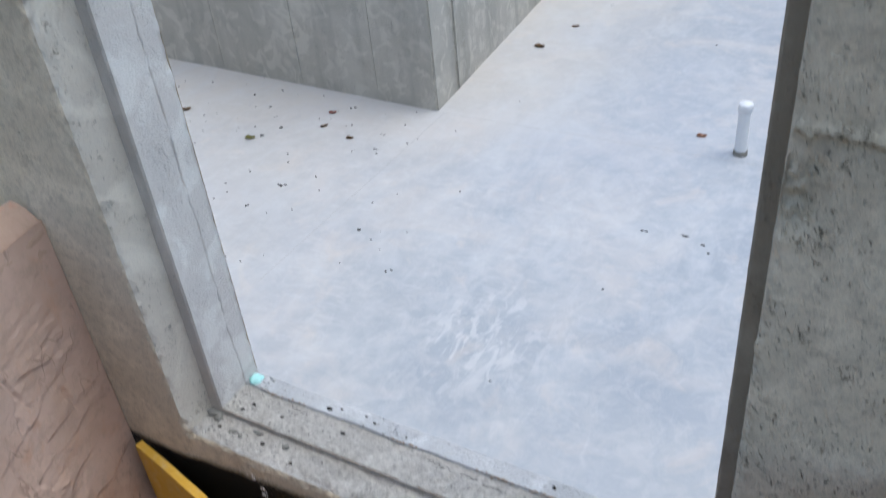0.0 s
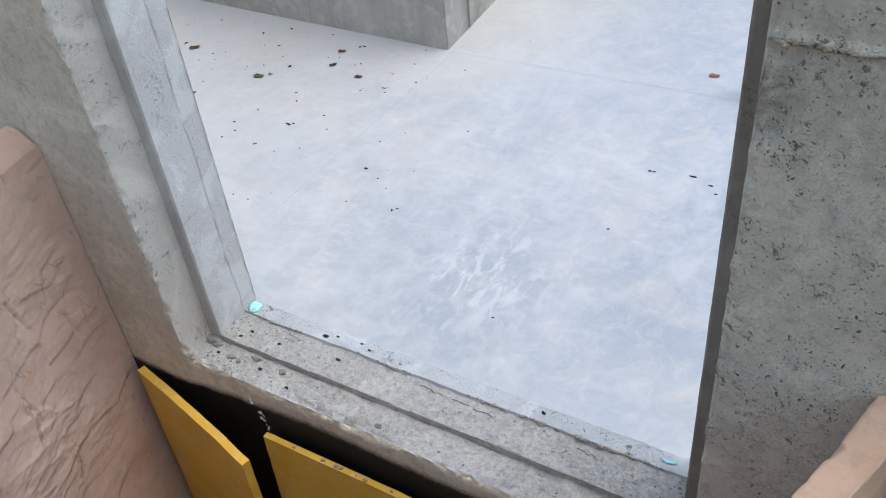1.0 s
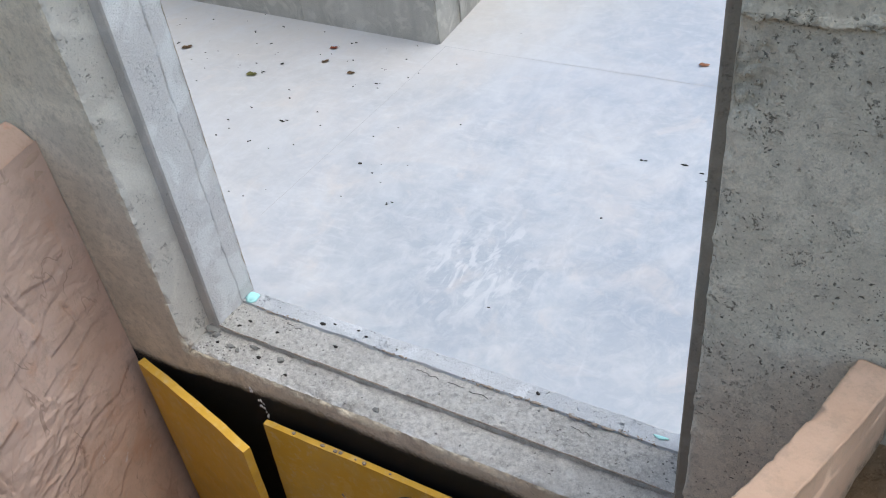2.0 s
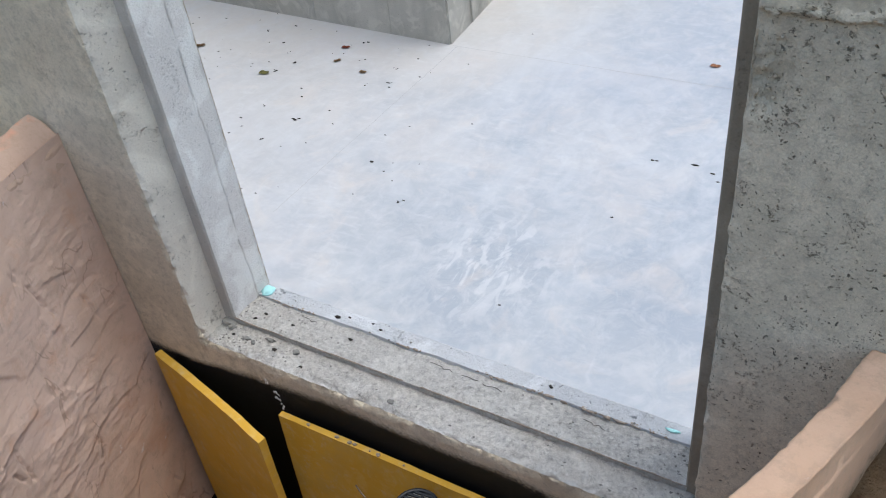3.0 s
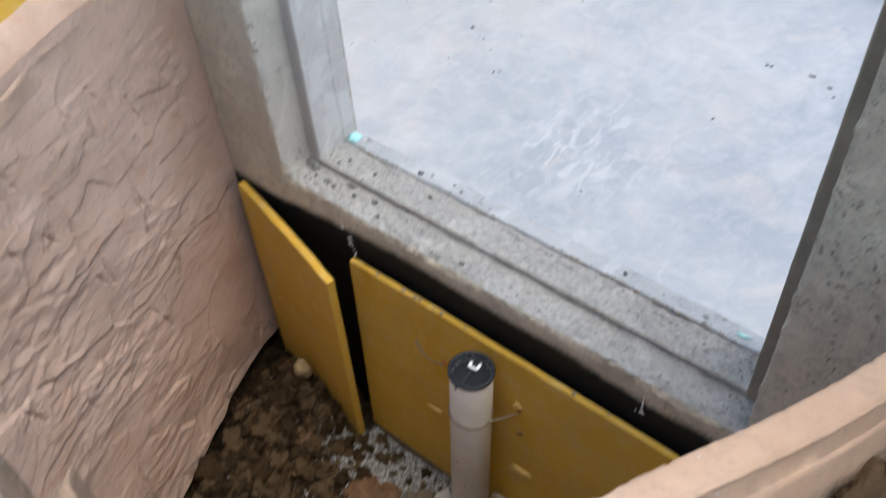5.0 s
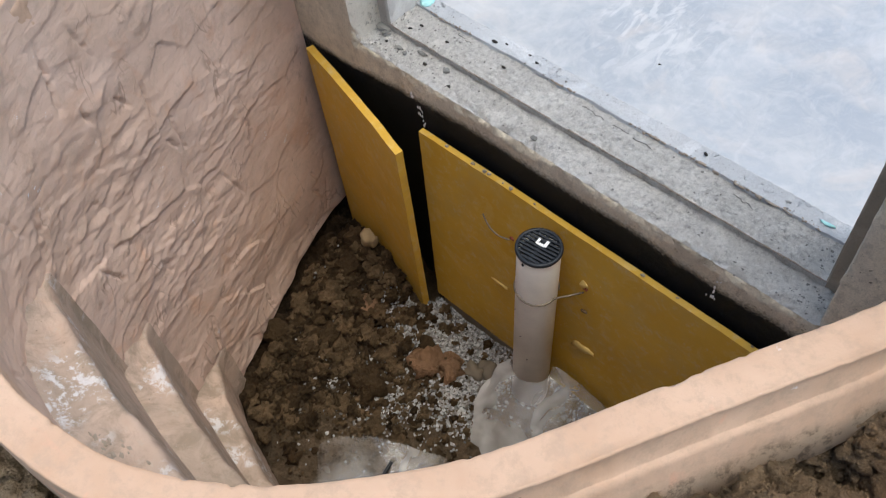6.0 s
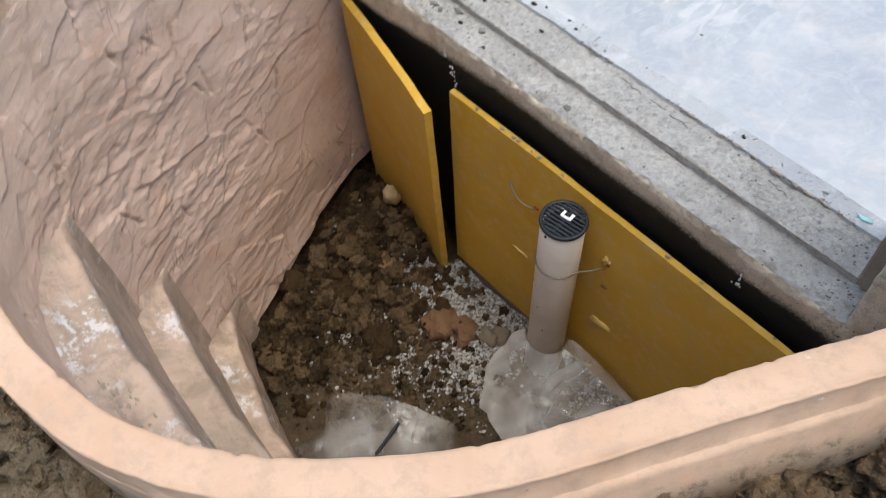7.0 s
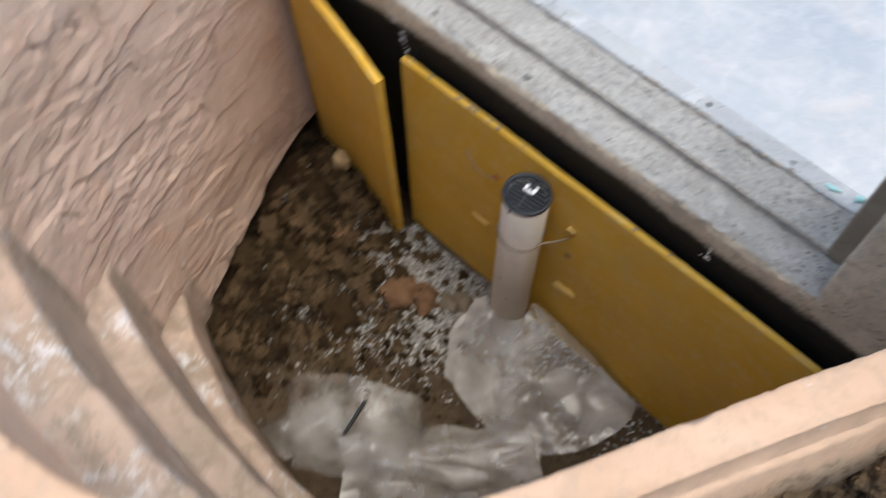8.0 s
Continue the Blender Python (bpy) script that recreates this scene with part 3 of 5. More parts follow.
    mesh_object("inner_lip", *joined(
        flat((STOP, 0.183, RISE - 0.002), (W - STOP, 0.183, RISE - 0.002), (STOP, 0.186, RISE + 0.008), 0.008, lip),
        flat((STOP, 0.186, RISE + 0.008), (W - STOP, 0.186, RISE + 0.008), (STOP, 0.228, RISE + 0.011), 0.01, lip),
        flat((STOP, 0.228, RISE + 0.011), (W - STOP, 0.228, RISE + 0.011), (STOP, THICK, RISE - 0.004), 0.008, lip)), M_LIPTOP, sill, "smooth pale inner lip")
    for x0, x1, y0 in ((0.60, 0.665, 0.168), (0.69, 0.80, 0.163), (0.2, 0.25, 0.17), (1.0, 1.05, 0.16)):
        pts = [(x0 + (x1 - x0) * k / 14, y0 + 0.005 * noise.noise(Vector((x0 + k * 0.33, 1, 2))) - 0.006 * k / 14, RISE + 0.0016 + 0.001 * noise.noise(Vector((k * 0.9, x0, 2)))) for k in range(15)]
        mesh_object("crack", *tube(pts, 0.0007, 5), M_CRUMB, sill, "dark hairline crack")
    return wall


south_wall()


def joint_grout():
    rng = random.Random(51)
    bits = []
    for k in range(150):
        x = W + 0.015 + 0.5 * rng.random() ** 1.3
        zj = JOINT_Z + 0.006 * noise.noise(Vector((x * 22, 0, 0))) + 0.01 * noise.noise(Vector((x * 5, 2, 0)))
        r = rng.uniform(0.002, 0.0062)
        bits.append(lump(rng, r, 1, 0.6, (1.5, 0.9, 0.8), (x, -0.004, zj + rng.gauss(0.003, 0.003))))
    for k in range(26):
        r = rng.uniform(0.0015, 0.004)
        bits.append(lump(rng, r, 1, 0.6, (1, 0.9, 1), (W + 0.012 + abs(rng.gauss(0, 0.016)), 0.002 + rng.uniform(0, 0.006), rng.gauss(0.98, 0.08))))
    tagged(mesh_object("joint_grout", *joined(*bits), M_WALL), "ragged grout crumbs along the wall's pour joint", "grout", kind="stuff")


joint_grout()


# ---------------------------------------------------------------- basement beyond the opening
def slab():
    v, f = sheet(lambda u, w: Vector((-7 + 12 * u, THICK - 0.1 + 10.2 * w, FLOOR_Z)), 24, 20)
    n = len(v)
    v += [p + Vector((0, 0, -0.12)) for p in v[:]]
    f += [tuple(i + n for i in reversed(q)) for q in f[:]]
    ob = mesh_object("floor", v, f, M_FLOOR)
    tagged(ob, "pale trowelled concrete basement floor with chalky scuffs", "floor", kind="structure")
    joint = bmesh.new()
    for a, b, w in (((-1.48, 3.70), (5.0, 3.66), 0.004), ((-1.445, 3.7), (-1.39, 1.6), 0.0035)):
        a, b = Vector((*a, 0)), Vector((*b, 0))
        side = (b - a).cross(Vector((0, 0, 1))).normalized() * w / 2
        steps = 60
        row = []
        for i in range(steps + 1):
            p = a.lerp(b, i / steps) + side * 3 * noise.noise(Vector((i * 0.7, a.x, 0)))
            row.append((joint.verts.new((p + side) + Vector((0, 0, FLOOR_Z + 0.0015))), joint.verts.new((p - side) + Vector((0, 0, FLOOR_Z + 0.0015)))))
        for (p, q), (r, s) in zip(row, row[1:]):
            joint.faces.new((p, q, s, r))
    part("hairline_joint", joint, plain("joint_dirt", (0.42, 0.42, 0.42), 0.9), ob, "thin joint line in the slab")


slab()


def inner_walls():
    def block(name, corners, z1, label, seams=()):
        """A wall on a four-cornered plan, its corners slightly rounded."""
        bm = bmesh.new()
        lo = [bm.verts.new((x, y, FLOOR_Z - 0.02)) for x, y in corners]
        hi = [bm.verts.new((x, y, z1)) for x, y in corners]
        k = len(corners)
        for i in range(k):
            bm.faces.new((lo[i], lo[(i + 1) % k], hi[(i + 1) % k], hi[i]))
        bm.faces.new(hi)
        bm.faces.new(lo[::-1])
        bmesh.ops.bevel(bm, geom=[e for e in bm.edges if abs(e.verts[0].co.z - e.verts[1].co.z) > 1], offset=0.012, segments=2, affect="EDGES")
        ob = part(name, bm, M_PIER)
        return tagged(ob, label, "wall", kind="structure")

    pier = block("wall_inner", [(-1.5, 3.705), (-1.78, 6.3), (-1.95, 8.2), (-6.9, 8.4), (-6.9, 4.0)], WALL_TOP, "grey board-marked concrete inner wall with a sharp corner")
    # form panel joints as thin fins of grout
    for x, y, ang in ((-1.53, 4.08, 96), (-2.02, 3.735, 3), (-2.75, 3.77, 3), (-3.6, 3.82, 3)):
        m = pose(x, y, (FLOOR_Z + WALL_TOP) / 2, 0, 0, ang)
        part("grout_fin", box_bm(0.008, 0.012, WALL_TOP - FLOOR_Z - 0.02, 0.002, m=m), M_PIER, pier)
    block("wall_west", [(-7.2, 0.24), (-6.96, 0.24), (-6.96, 10.2), (-7.2, 10.2)], WALL_TOP, "plain grey concrete outer wall")
    block("wall_east", [(4.76, 0.24), (5.0, 0.24), (5.0, 10.2), (4.76, 10.2)], WALL_TOP, "plain grey concrete outer wall")
    block("wall_north", [(-6.95, 9.98), (4.75, 9.98), (4.75, 10.2), (-6.95, 10.2)], WALL_TOP, "plain grey concrete outer wall")


inner_walls()


# ---------------------------------------------------------------- window well
CX = 0.625
HALF = ((0.875, 0.0), (0.84, -0.13), (0.785, -0.27), (0.715, -0.41), (0.62, -0.606), (0.53, -0.775), (0.395, -0.935), (0.26, -1.025), (0.12, -1.06), (0.0, -1.065))
WEST = HALF
RIM = ((0, 0.612), (0.2, 0.632), (0.35, 0.605), (0.5, 0.569), (0.65, 0.561), (0.8, 0.567), (1, 0.592))


def well_curve(n, lift=1.0):
    """The plan of the well's inside at a height (1 the rim, 0 the foot), even steps from the west end to the east end."""
    west = [(h * (1 - lift) + w * lift, (y * (1 - lift) + v * lift)) for (h, y), (w, v) in zip(HALF, WEST)]
    pts = [Vector((CX - h, y, 0)) for h, y in west] + [Vector((CX + h, y, 0)) for h, y in HALF[-2::-1]]
    dense = []
    for i in range(len(pts) - 1):
        p0, p1, p2, p3 = pts[max(i - 1, 0)], pts[i], pts[i + 1], pts[min(i + 2, len(pts) - 1)]
        for k in range(24):
            t = k / 24
            dense.append(0.5 * (2 * p1 + (p2 - p0) * t + (2 * p0 - 5 * p1 + 4 * p2 - p3) * t * t + (3 * p1 - p0 - 3 * p2 + p3) * t ** 3))
    dense.append(pts[-1])
    d = np.array([tuple(p) for p in dense])
    s = np.concatenate(([0], np.cumsum(np.linalg.norm(np.diff(d, axis=0), axis=1))))
    even = np.linspace(0, s[-1], n + 1)
    xs, ys = np.interp(even, s, d[:, 0]), np.interp(even, s, d[:, 1])
    tang = np.stack([np.gradient(xs), np.gradient(ys)], 1)
    tang /= np.linalg.norm(tang, axis=1)[:, None]
    out = np.stack([tang[:, 1], -tang[:, 0]], 1)  # away from the well's inside
    if out[n // 2][1] > 0:
        out = -out
    return xs, ys, out, even


def rim_z(f):
    """Height of the rim at that share of its length from the west end."""
    k = [max(0, 1 - abs(f - a) / 0.18) ** 2 for a, _ in RIM]
    return sum(w * z for w, (_, z) in zip(k, RIM)) / sum(k)


def lift_at(z):
    return max(0.0, min(1.0, (z + 0.85) / 1.4))


def half_at(y, west=False, lift=0.0):
    ys = [-p[1] for p in HALF]
    a = float(np.interp(-y, ys, [p[0] for p in HALF]))
    return a * (1 - lift) + lift * float(np.interp(-y, [-p[1] for p in WEST], [p[0] for p in WEST])) if west else a


def back_at(x, z):
    a = float(np.interp(abs(x - CX), [p[0] for p in HALF][::-1], [p[1] for p in HALF][::-1]))
    if x > CX:
        return a
    k = lift_at(z)
    return a * (1 - k) + k * float(np.interp(CX - x, [p[0] for p in WEST][::-1], [p[1] for p in WEST][::-1]))


def in_well(x, y, grow=0.0, lift=0.0):
    return y > -1.065 - grow and y <= 0 and abs(x - CX) < half_at(max(-1.065, min(0, y + (grow if y < -0.9 else 0))), x < CX, lift) + grow


def window_well():
    base = empty("window_well", (CX, -0.5, -0.9), "tan moulded plastic window well with stone texture and steps", "window well")
    back = Matrix.Translation((-CX, 0.5, 0.9))

    def local(data):
        return [back @ Vector(v) for v in data[0]], data[1]

    n, m = 620, 290
    xs, ys, out, s = well_curve(n, 1.0)
    xl, yl, _, _ = well_curve(n, 0.0)
    bottom = -0.8
    rng = random.Random(77)
    grooves = [(rng.uniform(0.08, 2.6), rng.uniform(-0.75, 0.5), rng.uniform(0.025, 0.085), rng.uniform(-0.3, 0.5), rng.uniform(0.008, 0.015)) for _ in range(80)]
    shelf = {}
    for g in grooves:
        for k in range(int((g[0] - 0.06) / 0.05), int((g[0] + 0.06) / 0.05) + 1):
            shelf.setdefault(k, []).append(g)

    def chisel(a, b, ka, kb, step, tip):
        """Split-stone facets: cells that each stand out and tilt by their own amount."""
        p = Vector((a * ka, b * kb, 0.5))
        p.x += 0.3 * noise.noise(Vector((a * ka * 0.8, b * kb * 0.8, 8)))
        p.y += 0.3 * noise.noise(Vector((a * ka * 0.8, b * kb * 0.8, 2)))
        c = noise.voronoi(p)[1][0]
        u, v, w = noise.cell(c * 7.1), noise.cell(c * 5.3 + Vector((9, 2, 4))), noise.cell(c * 3.7 + Vector((1, 5, 8)))
        return step * (w - 0.5) + tip * ((u - 0.5) * (p.x - c.x) + 1.5 * (v - 0.35) * (p.y - c.y))

    def relief(sv, z):
        a, b = sv + 0.22 * z, -0.22 * sv + z
        r = 0.010 * noise.noise(Vector((a * 2.6, b * 4.5, 5))) + 0.003 * noise.noise(Vector((a * 8, b * 13, 1)))
        rough_ = max(0.25, min(1.3, 0.7 + 1.5 * noise.noise(Vector((a * 3.2, b * 4.2, 40)))))
        r += chisel(a, b, 5.0, 9.0, 0.0014, 0.0038) + rough_ * chisel(a, b, 14, 26, 0.0011, 0.0017)
        r += rough_ * (0.0026 * noise.noise(Vector((a * 20, b * 36, 3))) + 0.0019 * noise.noise(Vector((a * 46, b * 95, 4))) + 0.001 * noise.noise(Vector((a * 110, b * 140, 6))))
        for gs, gz, length, slope, deep in shelf.get(int(sv / 0.05), ()):
            dz = (z - gz) / length
            if -1 < dz < 1:
                ds = (sv - gs - slope * (z - gz) + 0.004 * noise.noise(Vector((gs * 50, z * 60, 1)))) / 0.0036
                if abs(ds) < 2.5:
                    r -= deep * math.exp(-ds * ds) * (1 - dz * dz) * (0.5 + max(0, 0.5 + noise.noise(Vector((z * 70, gs, 3)))))
        return r

    def round_end(f):
        """1 where the rim is a soft roll (west end), 0 where it is a crisp band."""
        k = max(0.0, min(1.0, (0.42 - f) / 0.2))
        return k * k * (3 - 2 * k)

    verts = []
    for j in range(m + 1):
        for i in range(n + 1):
            top = rim_z(i / n) - 0.012 - 0.022 * min(1, 2.5 * max(0.0, 1 - s[i] / 1.1))
            z = bottom + (top - bottom) * j / m
            k = lift_at(z)
            soft = round_end(i / n)
            fade = max(0.45 * soft, min(1, (top - z) / 0.06)) * min(1, 0.25 + min(s[i], s[-1] - s[i]) / 0.12)
            calm = 0.5 + 0.5 * min(1, max(0, (top - 0.1 - z) / 0.2))
            d = relief(s[i], z) * fade * calm * min(1, 0.45 + s[i]) - 0.012 * (1 - soft) * min(1, (top - z) / 0.03)
            verts.append(Vector((xl[i] * (1 - k) + xs[i] * k - out[i][0] * d, min(-0.001, yl[i] * (1 - k) + ys[i] * k - out[i][1] * d), z)))
    w = n + 1
    faces = [(j * w + i, j * w + i + 1, (j + 1) * w + i + 1, (j + 1) * w + i) for j in range(m) for i in range(n)]
    k = len(verts)
    for i in range(0, n + 1, 4):
        for z in (bottom, rim_z(i / n) - 0.05):
            verts.append(Vector((xs[i] + out[i][0] * 0.03, min(-0.001, ys[i] + out[i][1] * 0.03), z)))
    faces += [(k + 2 * i, k + 2 * i + 1, k + 2 * i + 3, k + 2 * i + 2) for i in range(n // 4)]
    mesh_object("shell", *local((verts, faces)), M_WELL, base, "stone-textured tan wall")

    # rim: flat top, a crease, and a sloping outer flange
    profile = ((0.012, -0.045), (0.012, -0.012), (0.0118, -0.003), (0.0105, -0.0006), (0.006, 0.0), (-0.012, 0.001), (-0.026, 0.001), (-0.0345, 0.0008), (-0.0368, 0.0022), (-0.0386, -0.001),
               (-0.0382, -0.005), (-0.040, -0.012), (-0.0475, -0.038), (-0.0485, -0.0395), (-0.053, -0.041), (-0.0565, -0.050), (-0.068, -0.085), (-0.085, -0.125), (-0.07, -0.14), (-0.03, -0.14))
    rn = 1100
    xs, ys, out, s = well_curve(rn)
    verts = []
    for i in range(rn + 1):
        wob = 0.004 * noise.noise(Vector((s[i] * 4, 1, 1))) + 0.001 * noise.noise(Vector((s[i] * 13, 2, 1)))
        notch = 0.014 * max(0, noise.noise(Vector((s[i] * 17, 5, 5))) - 0.22) + 0.008 * max(0, noise.noise(Vector((s[i] * 55, 5, 9))) - 0.25) 
        west = max(0.0, 1 - s[i] / 1.1)
        ends = math.exp(-(min(s[i], s[-1] - s[i]) / 0.09) ** 2)
        flare = 1 + 0.15 * west + 0.12 * ends
        for a, (o, z) in enumerate(profile):
            edge = wob + (notch if a in (2, 3, 4) else 0) + 0.0012 * noise.noise(Vector((s[i] * 60, a * 0.6, 2)))
            fall = 0.0018 * noise.noise(Vector((s[i] * 30, a * 0.9, 7)))
            o2 = (0.011 - o) * flare + edge
            if a > 10:
                f = s[i] / s[-1]
                o2 = 0.051 + (o2 - 0.051) * (0.15 + 0.85 * max(0.0, min(1.0, (f - 0.59) / 0.12, (0.97 - f) / 0.12)))
            z = z - 0.022 * min(1, west * 2.5) * max(0, 1 - (0.011 - o) / 0.05)
            fall += 0.004 * west * noise.noise(Vector((s[i] * 12, a * 0.5, 9)))
            soft = round_end(i / rn)
            if soft and o2 < 0.05:
                z -= soft * 0.8 * (0.05 - math.sqrt(max(0.0, 0.05 ** 2 - (0.05 - max(0.0, o2)) ** 2)))
            if soft:
                o2 += soft * (0.003 if a < 2 else 0) + soft * 0.006 * noise.noise(Vector((s[i] * 14, a * 0.35, 12)))
            tilt = 0.2 * min(1, west * 1.6) * min(0.09, max(0, o2))
            verts.append(Vector((xs[i] + out[i][0] * o2, min(ys[i] + out[i][1] * o2, -0.002), rim_z(i / rn) + z + fall + tilt)))
    p = len(profile)
    faces = [(i * p + a, i * p + a + 1, (i + 1) * p + a + 1, (i + 1) * p + a) for i in range(rn) for a in range(p - 1)]
    faces += [tuple(range(p)), tuple(range(rn * p, rn * p + p))]
    mesh_object("rim", *local((verts, faces)), M_RIM, base, "peach rim with muddy flange")

    # three moulded steps: crescent treads across the back
    for name, z, nose, bow, tip, low in (("step", 0.2, -0.99, 0.285, 0.405, -0.21), ("step", -0.2, -0.915, 0.288, 0.49, -0.61), ("step", -0.6, -0.862, 0.41, 0.58, -0.95)):
        def tread(u, v, z=z, nose=nose, bow=bow, tip=tip, low=low):
            x = CX + tip * (2 * u - 1)
            wall_y = back_at(x, z - (0.15 if v > 0.6 else 0))
            yn = max(nose + bow * (x - CX) ** 2, wall_y - 0.006)
            yb = min(wall_y - 0.045, yn)
            wear = 0.008 * noise.noise(Vector((x * 9, z, 1))) + 0.004 * noise.noise(Vector((x * 35, z, 2)))
            if v < 0.45:
                k = v / 0.45
                y = yb + (yn - 0.014 - yb) * k
                return Vector((x, y + wear * k, z + 0.075 * (1 - k) ** 1.6 + 0.008 * noise.noise(Vector((x * 14, y * 14, z))) + 0.004 * noise.noise(Vector((x * 40, y * 40, z)))))
            if v < 0.55:
                k = (v - 0.45) / 0.1 * math.pi / 2
                return Vector((x, yn - 0.014 + 0.014 * math.sin(k) + wear, z - 0.014 + 0.014 * math.cos(k)))
            k = (v - 0.55) / 0.45
            return Vector((x, yn + wear * (1 - k) + 0.012 * k * min(1, 8 * (yn - wall_y + 0.006)) + 0.004 * noise.noise(Vector((x * 8, k * 5, z))), z - 0.014 + (low - z) * k))
        v, f = sheet(tread, 130, 40)
        mesh_object(name, *local((v, f)), M_STEP, base, "dusty crescent-shaped step")
    return base


window_well()


def flange_bolt(at, turn):
    ob = empty("flange_bolt", at, "galvanised hex bolt in the well's flange", "bolt")
    ob.rotation_euler = [radians(a) for a in turn]
    bm = bmesh.new()
    bmesh.ops.create_cone(bm, segments=6, radius1=0.009, radius2=0.009, depth=0.008, cap_ends=True)
    bmesh.ops.bevel(bm, geom=bm.edges[:], offset=0.001, segments=1, affect="EDGES")
    part("nut", bm, M_ZINC, ob)
    v, f = lathe([(0.0, 0.022)] + [(0.0052 + 0.0006 * (k % 2), 0.021 - k * 0.0017) for k in range(20)], 12)
    mesh_object("threaded_end", v, f, M_ZINC, ob)


def step_debris():
    """Broken grey bits and straw caught where the top step meets the rim."""
    rng = random.Random(64)
    bits = []
    for k in range(40):
        t = k / 39
        x = 0.63 + 0.12 * t + rng.gauss(0, 0.012)
        y = back_at(x, 0.25) + 0.012 + abs(rng.gauss(0, 0.014))
        r = rng.uniform(0.0012, 0.0034)
        bits.append(lump(rng, r, 1, 0.6, (rng.uniform(0.8, 2.6), 1, 0.7), (x, y, 0.268 + rng.uniform(0, 0.012))))
    tagged(mesh_object("step_debris", *joined(*bits), M_LIP, smooth=False), "grey mortar bits caught on the well's top step", "debris", kind="stuff")


step_debris()
flange_bolt((1.575, -0.035, 0.535), (60, 0, 60))


# ---------------------------------------------------------------- ground
def clods(p, s, sharp=1.0):
    v = Vector(p) * s
    d = noise.voronoi(v)[0]
    return (d[1] - d[0]) * sharp + 0.3 * noise.noise(v * 2.3)


def well_ground(x, y):
    z = -0.865 + 0.06 * math.exp(-((x + 0.0) / 0.16) ** 2 - ((y + 0.22) / 0.22) ** 2) + 0.05 * math.exp(-((x - 0.1) / 0.25) ** 2 - ((y + 0.68) / 0.2) ** 2)
    z += 0.03 * math.exp(-((x - 0.5) / 0.12) ** 2 - ((y + 0.42) / 0.12) ** 2)
    z -= 0.065 * math.exp(-((x - 0.36) / 0.2) ** 2 - ((y + 0.06) / 0.11) ** 2)
    if not in_well(x, y, 0.05):
        z += 0.03
    elif not in_well(x, y, -0.05):
        z -= 0.02
    left = 1 / (1 + math.exp((x - 0.22) / 0.06))
    z += (0.012 + 0.028 * left) * fbm((x, y, 0), 9, 4) + (0.006 + 0.042 * left) * clods((x, y, 0.3), 13) + 0.026 * left * clods((x, y, 0.7), 31) + (0.004 + 0.007 * left) * fbm((x, y, 1), 45, 4)
    return z


def outer_ground(x, y):
    z = 0.447 + 0.02 * fbm((x, y, 4), 2.5, 4)
    near = 1 / (1 + max(0, -y - 2.5) + max(0, abs(x - CX) - 2.0))
    d = noise.voronoi(Vector((x + 0.06 * noise.noise(Vector((x * 9, y * 9, 1))), y + 0.06 * noise.noise(Vector((x * 9, y * 9, 4))), 0.4)) * 5.2)[0]
    crack = max(0.0, 1 - (d[1] - d[0]) / 0.1)
    z += near * (0.045 * clods((x, y, 1), 8.5) + 0.04 * clods((x + 3, y, 2), 21) + 0.022 * clods((x, y, 5), 47) + 0.012 * fbm((x, y, 0), 30, 3) - 0.07 * crack - 0.03)
    if x < 0:
        z -= 0.07 * min(1, -x / 0.35)
    edge = max(0.0, min(1.0, (x + 1.3) / 0.5, (2.88 - x) / 0.5, (y + 2.6) / 0.6))
    z = 0.40 + (z - 0.40) * edge
    # boot print beside the wall
    if 1.5 < x < 1.72 and -0.26 < y < -0.0:
        z = 0.44 + 0.006 * math.copysign(1, math.sin(y * 150)) * (1 if math.sin(x * 60) > -0.6 else 0) + 0.004 * fbm((x, y, 0), 20, 3)
    return z


